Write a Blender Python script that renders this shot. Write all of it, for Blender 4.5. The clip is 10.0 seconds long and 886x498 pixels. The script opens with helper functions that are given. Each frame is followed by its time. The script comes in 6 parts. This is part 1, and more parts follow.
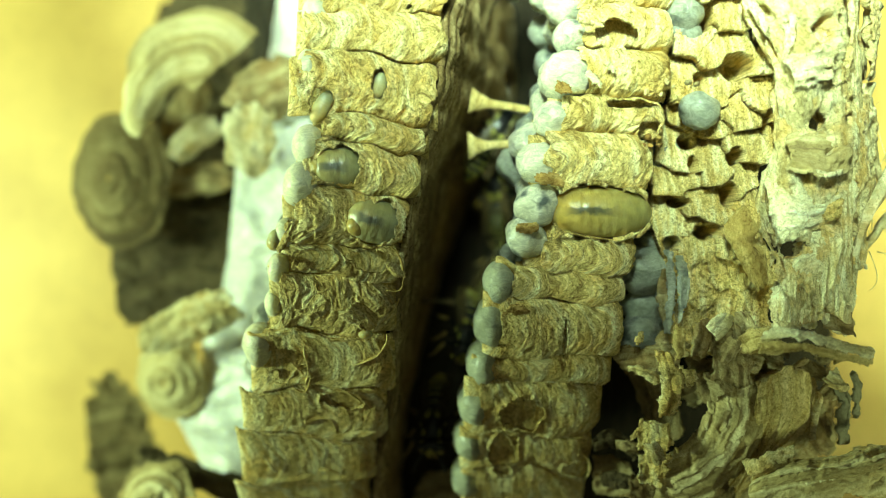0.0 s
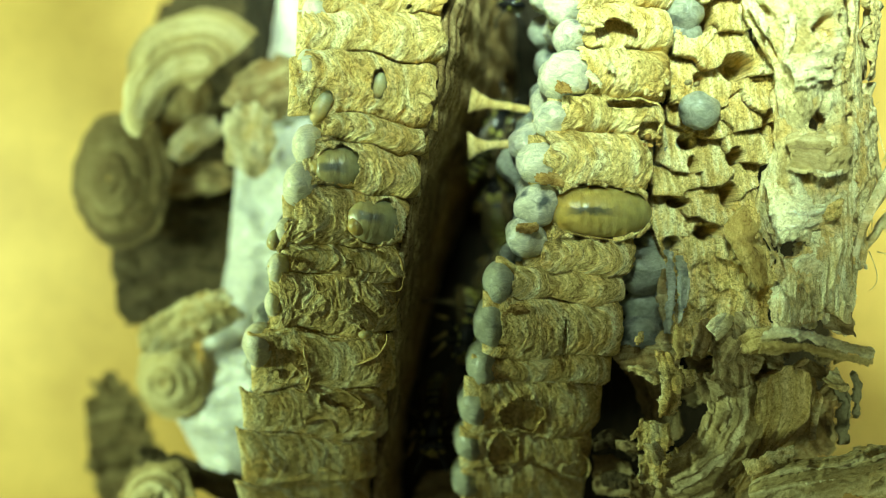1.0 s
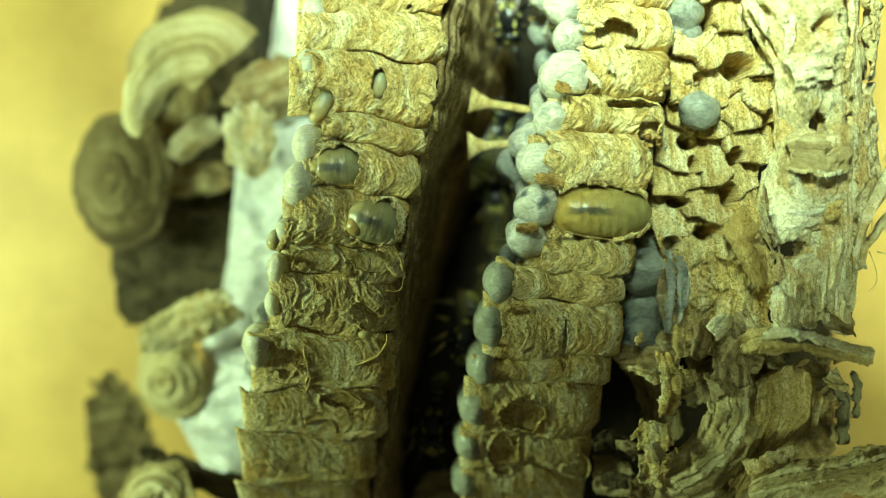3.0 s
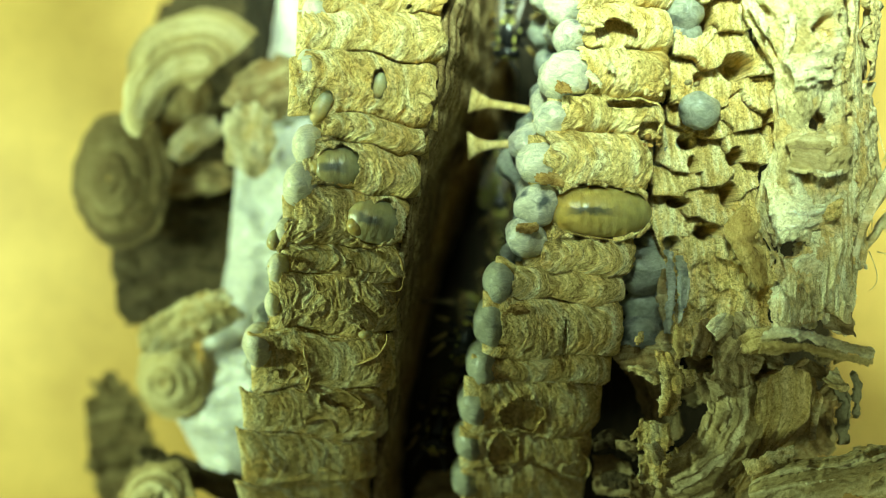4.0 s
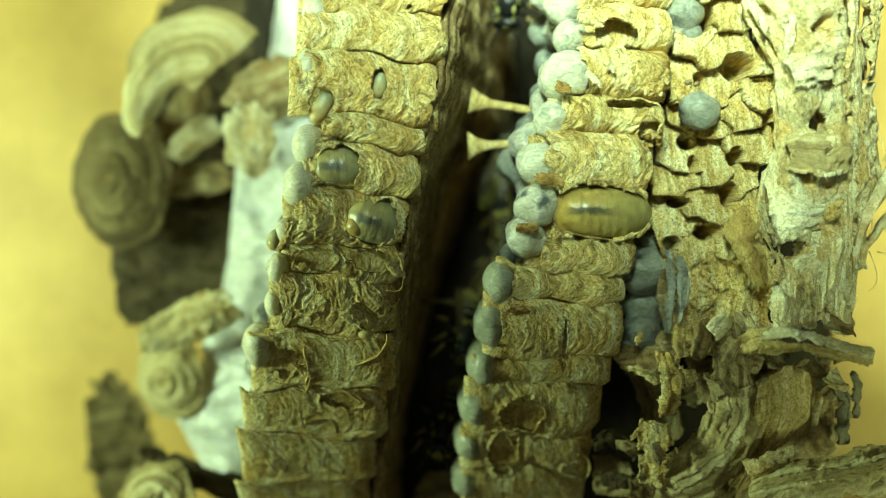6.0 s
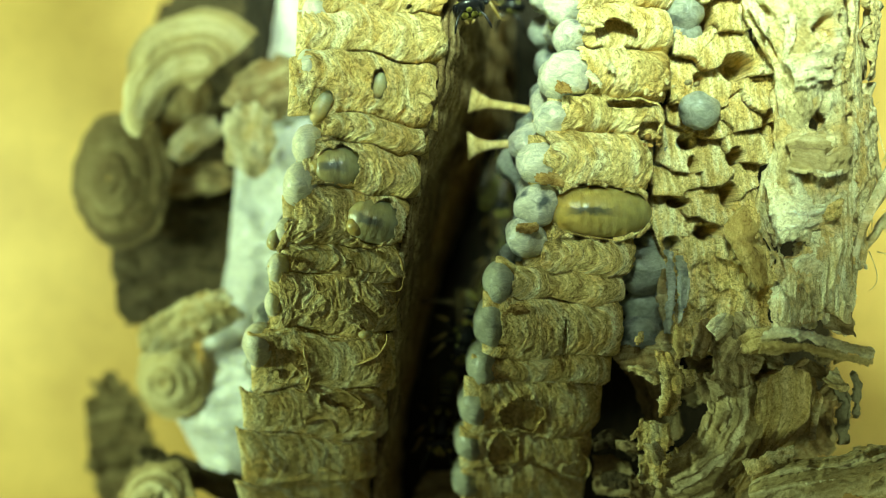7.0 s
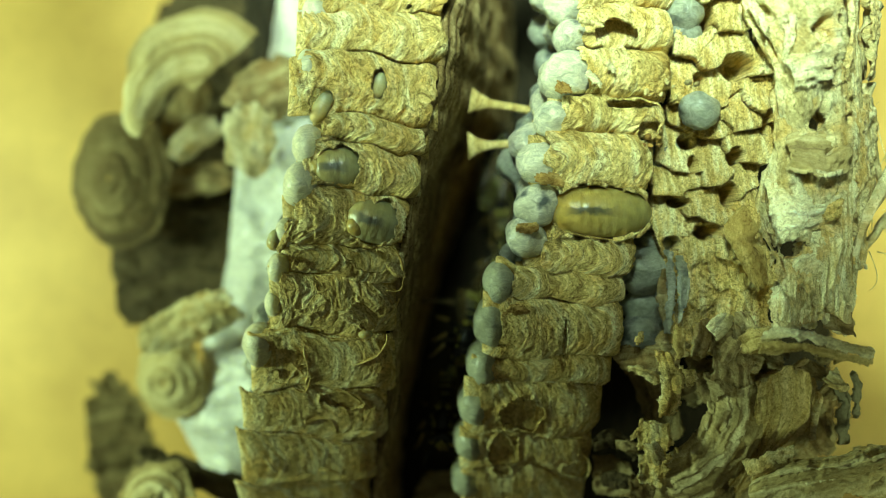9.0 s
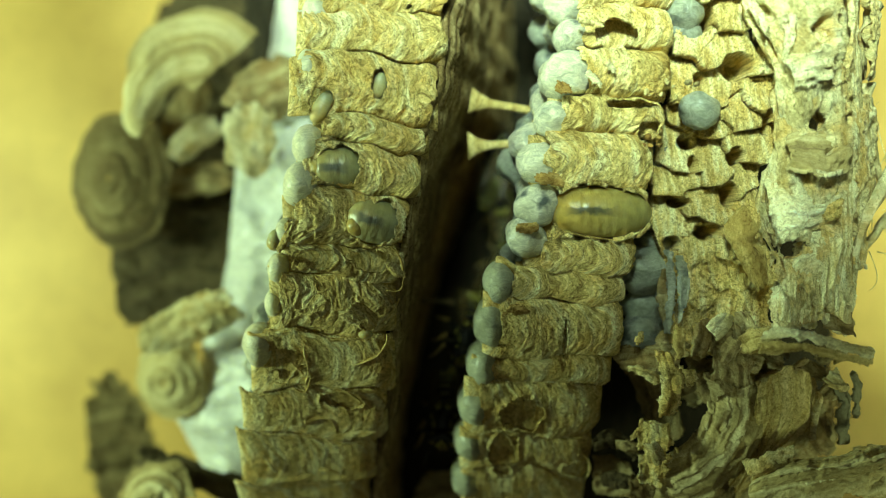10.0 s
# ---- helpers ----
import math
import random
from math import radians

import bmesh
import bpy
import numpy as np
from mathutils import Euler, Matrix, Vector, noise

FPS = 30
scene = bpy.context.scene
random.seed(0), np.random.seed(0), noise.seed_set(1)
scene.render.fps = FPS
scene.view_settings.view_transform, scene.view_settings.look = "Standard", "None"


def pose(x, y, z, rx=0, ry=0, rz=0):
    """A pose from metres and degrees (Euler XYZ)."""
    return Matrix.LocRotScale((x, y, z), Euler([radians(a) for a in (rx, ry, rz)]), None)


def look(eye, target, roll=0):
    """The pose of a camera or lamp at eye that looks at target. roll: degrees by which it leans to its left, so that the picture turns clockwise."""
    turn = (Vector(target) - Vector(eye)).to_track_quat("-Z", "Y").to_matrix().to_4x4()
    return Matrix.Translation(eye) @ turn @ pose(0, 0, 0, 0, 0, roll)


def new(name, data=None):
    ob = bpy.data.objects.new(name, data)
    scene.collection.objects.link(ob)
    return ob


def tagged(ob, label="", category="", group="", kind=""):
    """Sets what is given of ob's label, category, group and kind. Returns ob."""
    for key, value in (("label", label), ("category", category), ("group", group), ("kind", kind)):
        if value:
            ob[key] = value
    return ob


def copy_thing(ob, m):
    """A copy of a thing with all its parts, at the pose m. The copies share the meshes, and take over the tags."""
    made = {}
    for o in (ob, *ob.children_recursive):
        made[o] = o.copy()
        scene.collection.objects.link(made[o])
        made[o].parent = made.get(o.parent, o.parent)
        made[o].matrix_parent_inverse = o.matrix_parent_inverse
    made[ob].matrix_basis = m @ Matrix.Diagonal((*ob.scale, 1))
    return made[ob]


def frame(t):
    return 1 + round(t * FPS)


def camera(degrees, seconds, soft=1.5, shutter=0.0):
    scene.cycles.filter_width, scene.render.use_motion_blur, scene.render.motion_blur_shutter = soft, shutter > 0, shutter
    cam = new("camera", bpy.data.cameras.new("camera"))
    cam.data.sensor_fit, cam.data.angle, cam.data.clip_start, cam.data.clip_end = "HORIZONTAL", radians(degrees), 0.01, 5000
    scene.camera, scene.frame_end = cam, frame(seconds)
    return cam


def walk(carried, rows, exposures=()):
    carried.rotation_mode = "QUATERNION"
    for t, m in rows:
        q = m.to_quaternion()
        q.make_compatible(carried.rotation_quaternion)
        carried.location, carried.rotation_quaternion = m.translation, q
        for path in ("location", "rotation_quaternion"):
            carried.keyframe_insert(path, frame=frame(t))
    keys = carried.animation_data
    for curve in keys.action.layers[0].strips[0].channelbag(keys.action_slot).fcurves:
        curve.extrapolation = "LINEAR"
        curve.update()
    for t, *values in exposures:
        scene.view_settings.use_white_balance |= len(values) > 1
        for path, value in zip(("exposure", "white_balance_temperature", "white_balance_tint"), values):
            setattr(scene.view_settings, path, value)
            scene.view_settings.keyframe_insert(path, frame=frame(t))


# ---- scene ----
# A wasp nest, cut open, lying on its side on a tan board, under a small desk lamp. Lengths below are in millimetres unless said.
MM = 0.001

# ---- camera ----
cam = camera(54.0, 10.0, soft=1.0)
cam.data.dof.use_dof = True
cam.data.dof.focus_distance = 0.1010
cam.data.dof.aperture_fstop = 8.5
STAND = pose(0, 0, 0.170)
walk(cam, [(0.0, STAND), (10.0, STAND)], exposures=[(0.0, 0.0), (0.4, -0.24), (0.6, -0.3), (1.5, -0.3), (5.0, -0.3), (7.5, -0.43), (10.0, -0.5)])

# ---- light ----
world = bpy.data.worlds.new("room")
scene.world = world
world.use_nodes = True
world.node_tree.nodes["Background"].inputs[0].default_value = (0.90, 1.0, 0.56, 1)
world.node_tree.nodes["Background"].inputs[1].default_value = 0.074


def lamp(name, kind, eye, target, power, size, colour, cone=60, blend=0.5):
    data = bpy.data.lights.new(name, kind)
    data.energy, data.color = power, colour
    if kind == "SPOT":
        data.shadow_soft_size, data.spot_size, data.spot_blend = size * MM, radians(cone), blend
    else:
        data.shape, data.size = "DISK", size * MM
    ob = new(name, data)
    ob.matrix_world = look([c * MM for c in eye], [c * MM for c in target])
    return ob


LIGHT = (0.68, 1.0, 0.56)
lamp("desk_lamp_light", "SPOT", (-22, 115, 239), (29, 98.9, 68), 8.8, 28, (0.69, 1.0, 0.67), 50.0, 0.09)
# unseen fill, added low at the left to brighten board and silk
lamp("left_fill_light", "AREA", (-175, 5, 100), (-60, -5, 5), 0.53, 45, LIGHT)
# unseen fill, added to lift the right board and lower wall
lamp("right_fill_light", "SPOT", (150, -100, 170), (75, -28, 54), 1.7, 20, (0.76, 1.0, 0.50), 26.0, 0.8)


# ---- materials ----
def material(name):
    m = bpy.data.materials.new(name)
    m.use_nodes = True
    t = m.node_tree
    return m, t, t.nodes["Principled BSDF"]


def node(t, kind, ins=None, operation="", data_type="", blend_type=""):
    n = t.nodes.new(kind)
    if operation:
        n.operation = operation
    if data_type:
        n.data_type = data_type
    if blend_type:
        n.blend_type = blend_type
    for k, v in (ins or {}).items():
        if hasattr(v, "links"):
            t.links.new(v, n.inputs[k])
        else:
            n.inputs[k].default_value = v
    return n


def ramp(t, fac, stops):
    n = t.nodes.new("ShaderNodeValToRGB")
    t.links.new(fac, n.inputs[0])
    el = n.color_ramp.elements
    while len(el) < len(stops):
        el.new(0.5)
    for e, (p, c) in zip(el, stops):
        e.position, e.color = p, (*c, 1) if len(c) == 3 else c
    return n.outputs[0]


def coords(t, stretch=(1, 1, 1)):
    tc = node(t, "ShaderNodeTexCoord")
    info = node(t, "ShaderNodeObjectInfo")
    far = node(t, "ShaderNodeVectorMath", {0: info.outputs["Random"], 1: (0.37, 0.21, 0.53)}, operation="MULTIPLY")
    add = node(t, "ShaderNodeVectorMath", {0: tc.outputs["Object"], 1: far.outputs[0]}, operation="ADD")
    return node(t, "ShaderNodeVectorMath", {0: add.outputs[0], 1: [s * 1000 for s in stretch]}, operation="MULTIPLY").outputs[0]


def mixed(t, fac, a, b, blend="MIX"):
    n = node(t, "ShaderNodeMix", data_type="RGBA", blend_type=blend)
    for i, v in ((0, fac), (6, a), (7, b)):
        if hasattr(v, "links"):
            t.links.new(v, n.inputs[i])
        else:
            n.inputs[i].default_value = v if i == 0 else (*v, 1)
    return n.outputs[2]


def paper(name, dark, mid, pale, stain, stains=0.6, bump=0.7, band=0.75, along=0.16, grain=0.82):
    """Chewed-wood paper. Its growth bands follow the sheet's own coordinates (UV, in millimetres): u across the bands, v along them."""
    m, t, p = material(name)
    c = coords(t)
    info = node(t, "ShaderNodeObjectInfo").outputs["Random"]
    uv = node(t, "ShaderNodeSeparateXYZ", {0: node(t, "ShaderNodeTexCoord").outputs["UV"]})
    wob = node(t, "ShaderNodeTexNoise", {"Vector": c, "Scale": 0.35, "Detail": 3.0})
    u = node(t, "ShaderNodeMath", {0: wob.outputs[0], 1: 1.2, 2: uv.outputs[0]}, operation="MULTIPLY_ADD")
    v = node(t, "ShaderNodeMath", {0: uv.outputs[1], 1: along}, operation="MULTIPLY")
    r = node(t, "ShaderNodeMath", {0: info, 1: 91.0}, operation="MULTIPLY")
    vec = node(t, "ShaderNodeCombineXYZ", {0: u.outputs[0], 1: v.outputs[0], 2: r.outputs[0]})
    bands = node(t, "ShaderNodeTexNoise", {"Vector": vec.outputs[0], "Scale": band, "Detail": 4.0, "Roughness": 0.6})
    v2 = node(t, "ShaderNodeMath", {0: uv.outputs[1], 1: 0.72}, operation="MULTIPLY")
    vec2 = node(t, "ShaderNodeCombineXYZ", {0: u.outputs[0], 1: v2.outputs[0], 2: r.outputs[0]})
    fibre = node(t, "ShaderNodeTexNoise", {"Vector": vec2.outputs[0], "Scale": 2.3, "Detail": 4.0, "Roughness": 0.66, "Distortion": 1.1})
    broad = node(t, "ShaderNodeTexNoise", {"Vector": c, "Scale": 0.25, "Detail": 4.0, "Roughness": 0.6})
    base = ramp(t, bands.outputs[0], [(0.32, dark), (0.48, mid), (0.66, pale)])
    fib = ramp(t, fibre.outputs[0], [(k, tuple(1 + grain * (c - 1) for c in rgb)) for k, rgb in ((0.33, (0.26, 0.20, 0.11)), (0.41, (0.76, 0.71, 0.60)), (0.50, (1.04, 1.04, 1.0)), (0.62, (1.42, 1.45, 1.60)))])
    col = mixed(t, 1.0, base, fib, "MULTIPLY")
    mask = ramp(t, broad.outputs[0], [(0.47, (0, 0, 0)), (0.66, (stains, stains, stains))])
    col = mixed(t, mask, col, mixed(t, 1.0, fib, stain, "MULTIPLY"))
    grit = node(t, "ShaderNodeTexNoise", {"Vector": c, "Scale": 2.4, "Detail": 3.0, "Roughness": 0.6, "Distortion": 1.8})
    col = mixed(t, 1.0, col, ramp(t, grit.outputs[0], [(k, tuple(1 + grain * (c - 1) for c in rgb)) for k, rgb in ((0.36, (0.66, 0.60, 0.50)), (0.43, (0.97, 0.97, 0.95)), (0.56, (1.0, 1.0, 1.0)), (0.62, (1.16, 1.19, 1.24)))]), "MULTIPLY")
    speck = node(t, "ShaderNodeTexNoise", {"Vector": c, "Scale": 3.2, "Detail": 3.0})
    col = mixed(t, ramp(t, speck.outputs[0], [(0.66, (0, 0, 0)), (0.74, (0.75, 0.75, 0.75))]), col, tuple(0.35 * k for k in dark))
    t.links.new(col, p.inputs["Base Color"])
    p.inputs["Roughness"].default_value = 0.8
    p.inputs["Specular IOR Level"].default_value = 0.25
    b1 = node(t, "ShaderNodeBump", {"Height": fibre.outputs[0], "Strength": bump, "Distance": 0.0006})
    b2 = node(t, "ShaderNodeBump", {"Height": bands.outputs[0], "Strength": bump, "Distance": 0.0006, "Normal": b1.outputs[0]})
    b3 = node(t, "ShaderNodeBump", {"Height": grit.outputs[0], "Strength": bump, "Distance": 0.0003, "Normal": b2.outputs[0]})
    t.links.new(b3.outputs[0], p.inputs["Normal"])
    return m


COMB = paper("comb_paper", (0.45, 0.31, 0.10), (0.73, 0.57, 0.23), (0.89, 0.81, 0.50), (0.68, 0.43, 0.11), 0.6)
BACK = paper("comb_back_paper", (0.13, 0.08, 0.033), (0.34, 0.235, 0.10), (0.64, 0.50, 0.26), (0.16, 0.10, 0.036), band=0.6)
PALE = paper("envelope_paper", (0.38, 0.30, 0.13), (0.62, 0.53, 0.29), (0.80, 0.75, 0.54), (0.64, 0.41, 0.12), 0.6, grain=0.7)
CREAM = paper("cream_envelope_paper", (0.42, 0.32, 0.13), (0.72, 0.61, 0.32), (0.86, 0.80, 0.54), (0.66, 0.42, 0.12), 0.75, grain=0.62)
LEAF = paper("brown_leaf_paper", (0.28, 0.18, 0.05), (0.50, 0.35, 0.11), (0.66, 0.50, 0.20), (0.40, 0.24, 0.06), 0.5, grain=0.6)
RUST = paper("rusty_comb_paper", (0.20, 0.11, 0.03), (0.42, 0.25, 0.07), (0.60, 0.42, 0.15), (0.30, 0.16, 0.04), 0.5)
BROWN = paper("brown_envelope_paper", (0.13, 0.09, 0.04), (0.29, 0.22, 0.10), (0.52, 0.44, 0.24), (0.26, 0.15, 0.05), bump=0.45, grain=0.6)
# near-black: the deep shade of gap and holes put into the colour
GAP_SHADE = paper("gap_shade_paper", (0.010, 0.007, 0.004), (0.020, 0.015, 0.008), (0.045, 0.034, 0.018), (0.018, 0.012, 0.006))
# brown paper darkened in colour for parts that lie in shade
SHADED = paper("shaded_envelope_paper", (0.04, 0.03, 0.015), (0.09, 0.065, 0.03), (0.17, 0.13, 0.065), (0.07, 0.045, 0.02))
# pale paper made whiter, to carry the glare of strongly lit facets
WHITE = paper("lit_pale_paper", (0.62, 0.52, 0.25), (0.88, 0.81, 0.52), (0.95, 0.91, 0.68), (0.76, 0.54, 0.20), 0.45, grain=0.6)
TAN = paper("tan_envelope_paper", (0.34, 0.23, 0.07), (0.56, 0.43, 0.17), (0.74, 0.62, 0.32), (0.44, 0.30, 0.09), 0.4, bump=0.45, band=0.7, along=0.06, grain=0.6)
SHELL = paper("banded_envelope_paper", (0.20, 0.14, 0.055), (0.45, 0.36, 0.165), (0.74, 0.66, 0.40), (0.52, 0.38, 0.14), 0.35, bump=0.28, band=0.6, along=0.05, grain=0.38)
OLIVE = paper("banded_brown_paper", (0.10, 0.07, 0.03), (0.20, 0.145, 0.06), (0.34, 0.27, 0.13), (0.18, 0.11, 0.045), 0.4, band=0.55, along=0.05)


def silk(name, tint, grey, clear=0.0, bump=0.8):
    m, t, p = material(name)
    c = coords(t)
    s = coords(t, (0.8, 1.3, 1.0))
    cloud = node(t, "ShaderNodeTexNoise", {"Vector": c, "Scale": 0.33, "Detail": 3.0})
    strand = node(t, "ShaderNodeTexNoise", {"Vector": s, "Scale": 0.7, "Detail": 6.0, "Roughness": 0.66, "Distortion": 2.2})
    col = ramp(t, cloud.outputs[0], [(0.34, grey), (0.46, tint)])
    st = ramp(t, strand.outputs[0], [(k, tuple(1 + bump * (c - 1) for c in rgb)) for k, rgb in ((0.36, (0.60, 0.61, 0.59)), (0.5, (0.92, 0.92, 0.90)), (0.62, (1.24, 1.24, 1.22)))])
    t.links.new(mixed(t, 1.0, col, st, "MULTIPLY"), p.inputs["Base Color"])
    p.inputs["Roughness"].default_value = 0.38
    p.inputs["Coat Weight"].default_value = 0.25
    p.inputs["Coat Roughness"].default_value = 0.25
    p.inputs["Subsurface Weight"].default_value = 0.6
    p.inputs["Subsurface Radius"].default_value = (0.0012, 0.0012, 0.0009)
    p.inputs["Subsurface Scale"].default_value = 1.0
    p.inputs["Transmission Weight"].default_value = clear
    b = node(t, "ShaderNodeBump", {"Height": strand.outputs[0], "Strength": bump, "Distance": 0.0008})
    t.links.new(b.outputs[0], p.inputs["Normal"])
    return m


SILK = silk("white_silk", (0.76, 0.74, 0.60), (0.42, 0.43, 0.37))
SHEET_SILK = silk("thick_white_silk", (0.80, 0.81, 0.77), (0.64, 0.66, 0.63))
BUBBLE = silk("thin_clear_silk", (0.84, 0.81, 0.62), (0.70, 0.68, 0.50), 0.08, 0.5)
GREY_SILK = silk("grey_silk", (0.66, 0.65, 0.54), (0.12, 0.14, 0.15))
# darker silk for the low rim caps, weaker light put into its colour
DIM_MILK = silk("dimmed_milky_silk", (0.45, 0.46, 0.34), (0.30, 0.31, 0.25), 0.0, 0.6)
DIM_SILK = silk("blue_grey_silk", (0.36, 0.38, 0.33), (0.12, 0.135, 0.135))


def flesh(name, skin, gut, width, length):
    """A larva's translucent skin with the dark gut line along its back."""
    m, t, p = material(name)
    tc = node(t, "ShaderNodeTexCoord")
    xyz = node(t, "ShaderNodeSeparateXYZ", {0: tc.outputs["Object"]})
    c = coords(t)
    n = node(t, "ShaderNodeTexNoise", {"Vector": c, "Scale": 0.9, "Detail": 3.0})
    wob = node(t, "ShaderNodeMath", {0: n.outputs[0], 1: 0.0012, 2: -0.0006}, operation="MULTIPLY_ADD")
    y = node(t, "ShaderNodeMath", {0: xyz.outputs[1], 1: wob.outputs[0]}, operation="ADD")
    y = node(t, "ShaderNodeMath", {0: y.outputs[0]}, operation="ABSOLUTE")
    y = node(t, "ShaderNodeMath", {0: y.outputs[0], 1: 1 / (width * MM)}, operation="MULTIPLY")
    x = node(t, "ShaderNodeMath", {0: xyz.outputs[0], 1: 0.18 * length * MM}, operation="ADD")
    x = node(t, "ShaderNodeMath", {0: x.outputs[0]}, operation="ABSOLUTE")
    x = node(t, "ShaderNodeMath", {0: x.outputs[0], 1: 1 / (0.42 * length * MM)}, operation="MULTIPLY")
    r = node(t, "ShaderNodeMath", {0: x.outputs[0], 1: y.outputs[0]}, operation="MAXIMUM")
    mask = ramp(t, r.outputs[0], [(0.35, (0.85, 0.85, 0.85)), (1.0, (0, 0, 0))])
    cloud = ramp(t, n.outputs[0], [(0.35, tuple(0.75 * k for k in skin)), (0.65, skin)])
    ends = node(t, "ShaderNodeMath", {0: xyz.outputs[0], 1: 1 / (1.5 * length * MM), 2: 0.5}, operation="MULTIPLY_ADD")
    cloud = mixed(t, 1.0, cloud, ramp(t, ends.outputs[0], [(0.1, (1.04, 0.92, 0.72)), (0.5, (1.0, 1.0, 1.0)), (0.9, (0.78, 0.88, 1.0))]), "MULTIPLY")
    t.links.new(mixed(t, mask, cloud, gut), p.inputs["Base Color"])
    p.inputs["Roughness"].default_value = 0.3
    fold = node(t, "ShaderNodeTexNoise", {"Vector": coords(t, (1.6, 0.7, 1.0)), "Scale": 0.9, "Detail": 2.0})
    b = node(t, "ShaderNodeBump", {"Height": fold.outputs[0], "Strength": 0.3, "Distance": 0.0005})
    t.links.new(b.outputs[0], p.inputs["Normal"])
    p.inputs["Subsurface Weight"].default_value = 0.5
    p.inputs["Subsurface Radius"].default_value = (0.002, 0.0016, 0.0007)
    p.inputs["Subsurface Scale"].default_value = 1.0
    return m


AMBER = flesh("amber_larva_skin", (0.47, 0.37, 0.12), (0.05, 0.055, 0.045), 0.6, 8)
GREY_LARVA = flesh("grey_larva_skin", (0.45, 0.41, 0.21), (0.10, 0.11, 0.105), 0.7, 5)
PEARL = flesh("pearl_skin", (0.55, 0.50, 0.27), (0.5, 0.45, 0.25), 0.1, 2)

PEARL_AMBER = flesh("amber_head_skin", (0.48, 0.40, 0.17), (0.42, 0.34, 0.13), 0.1, 2)


def plain(name, colour, rough=0.4, spec=0.5):
    m, t, p = material(name)
    n = node(t, "ShaderNodeTexNoise", {"Vector": coords(t), "Scale": 3.0, "Detail": 4.0})
    t.links.new(ramp(t, n.outputs[0], [(0.3, tuple(0.7 * k for k in colour)), (0.7, colour)]), p.inputs["Base Color"])
    b = node(t, "ShaderNodeBump", {"Height": n.outputs[0], "Strength": 0.3, "Distance": 0.0001})
    t.links.new(b.outputs[0], p.inputs["Normal"])
    p.inputs["Roughness"].default_value, p.inputs["Specular IOR Level"].default_value = rough, spec
    return m


BLACK = plain("black_chitin", (0.012, 0.012, 0.013), 0.25)
YELLOW = plain("yellow_chitin", (0.36, 0.33, 0.06), 0.35)
LEG = plain("ochre_chitin", (0.28, 0.19, 0.05), 0.4)
EYE = plain("eye_chitin", (0.01, 0.01, 0.012), 0.15)
WING = plain("smoky_wing", (0.10, 0.07, 0.03), 0.3)
WING.node_tree.nodes["Principled BSDF"].inputs["Alpha"].default_value = 0.45
DIRT = plain("grey_dirt", (0.24, 0.22, 0.14), 0.9, 0.2)


def board():
    m, t, p = material("tan_board")
    c = coords(t)
    big = node(t, "ShaderNodeTexNoise", {"Vector": c, "Scale": 0.05, "Detail": 4.0})
    small = node(t, "ShaderNodeTexNoise", {"Vector": c, "Scale": 0.7, "Detail": 5.0, "Roughness": 0.7})
    col = ramp(t, big.outputs[0], [(0.35, (0.60, 0.362, 0.085)), (0.62, (0.74, 0.463, 0.12))])
    f = ramp(t, small.outputs[0], [(0.3, (0.86, 0.86, 0.86)), (0.7, (1.06, 1.06, 1.06))])
    t.links.new(mixed(t, 1.0, col, f, "MULTIPLY"), p.inputs["Base Color"])
    p.inputs["Roughness"].default_value = 0.6
    return m


BOARD = board()


# ---- shapes ----
def hashed(i):
    h = (i[..., 0] * 374761393 + i[..., 1] * 668265263 + i[..., 2] * 2147483647) & 0xFFFFFFFF
    h = ((h ^ (h >> 13)) * 1274126177) & 0xFFFFFFFF
    return ((h ^ (h >> 16)) & 0xFFFF) / 32767.5 - 1.0


def rough(p, scale, octaves=1, seed=0.0):
    """Smooth random relief from -1 to 1 at the points p, with bumps about 1/scale wide."""
    p = np.asarray(p, float)
    out, amp, total = 0.0, 1.0, 0.0
    for o in range(octaves):
        q = p * scale * 2 ** o + seed * 17.31 + o * 5.7
        i = np.floor(q).astype(np.int64)
        f = q - i
        f = f * f * (3 - 2 * f)
        v = 0.0
        for dx in (0, 1):
            for dy in (0, 1):
                for dz in (0, 1):
                    w = (f[..., 0] if dx else 1 - f[..., 0]) * (f[..., 1] if dy else 1 - f[..., 1]) * (f[..., 2] if dz else 1 - f[..., 2])
                    v = v + w * hashed(i + np.array([dx, dy, dz]))
        out, total, amp = out + amp * v, total + amp, amp * 0.5
    return out / total


def layered(h, steps):
    """Turns smooth relief h into torn layers: flat treads with short steep edges."""
    t = h * steps
    f = t - np.floor(t)
    return (np.floor(t) + f ** 7 * 0.85 + 0.15 * f) / steps


def warped(p, scale, seed, amount):
    """The points p pushed about, so that relief made from them swirls."""
    return p + amount * np.stack([rough(p, scale, 2, seed + k) for k in (11, 23, 37)], -1)


def normals(p):
    n = np.cross(np.gradient(p, axis=0), np.gradient(p, axis=1))
    return n / np.maximum(np.linalg.norm(n, axis=-1, keepdims=True), 1e-9)


def link(name, verts, faces, mat, parent=None, label="", uvs=None, smooth=True):
    me = bpy.data.meshes.new(name)
    me.from_pydata((np.asarray(verts) * MM).tolist(), [], faces)
    if smooth:
        me.polygons.foreach_set("use_smooth", [True] * len(me.polygons))
    if uvs is not None:
        lay = me.uv_layers.new(name="UVMap")
        idx = np.empty(len(me.loops), int)
        me.loops.foreach_get("vertex_index", idx)
        lay.data.foreach_set("uv", np.asarray(uvs)[idx].ravel())
    me.materials.append(mat)
    me.update()
    ob = new(name, me)
    if parent is not None:
        ob.parent = parent
    if label:
        tagged(ob, label)
    return ob


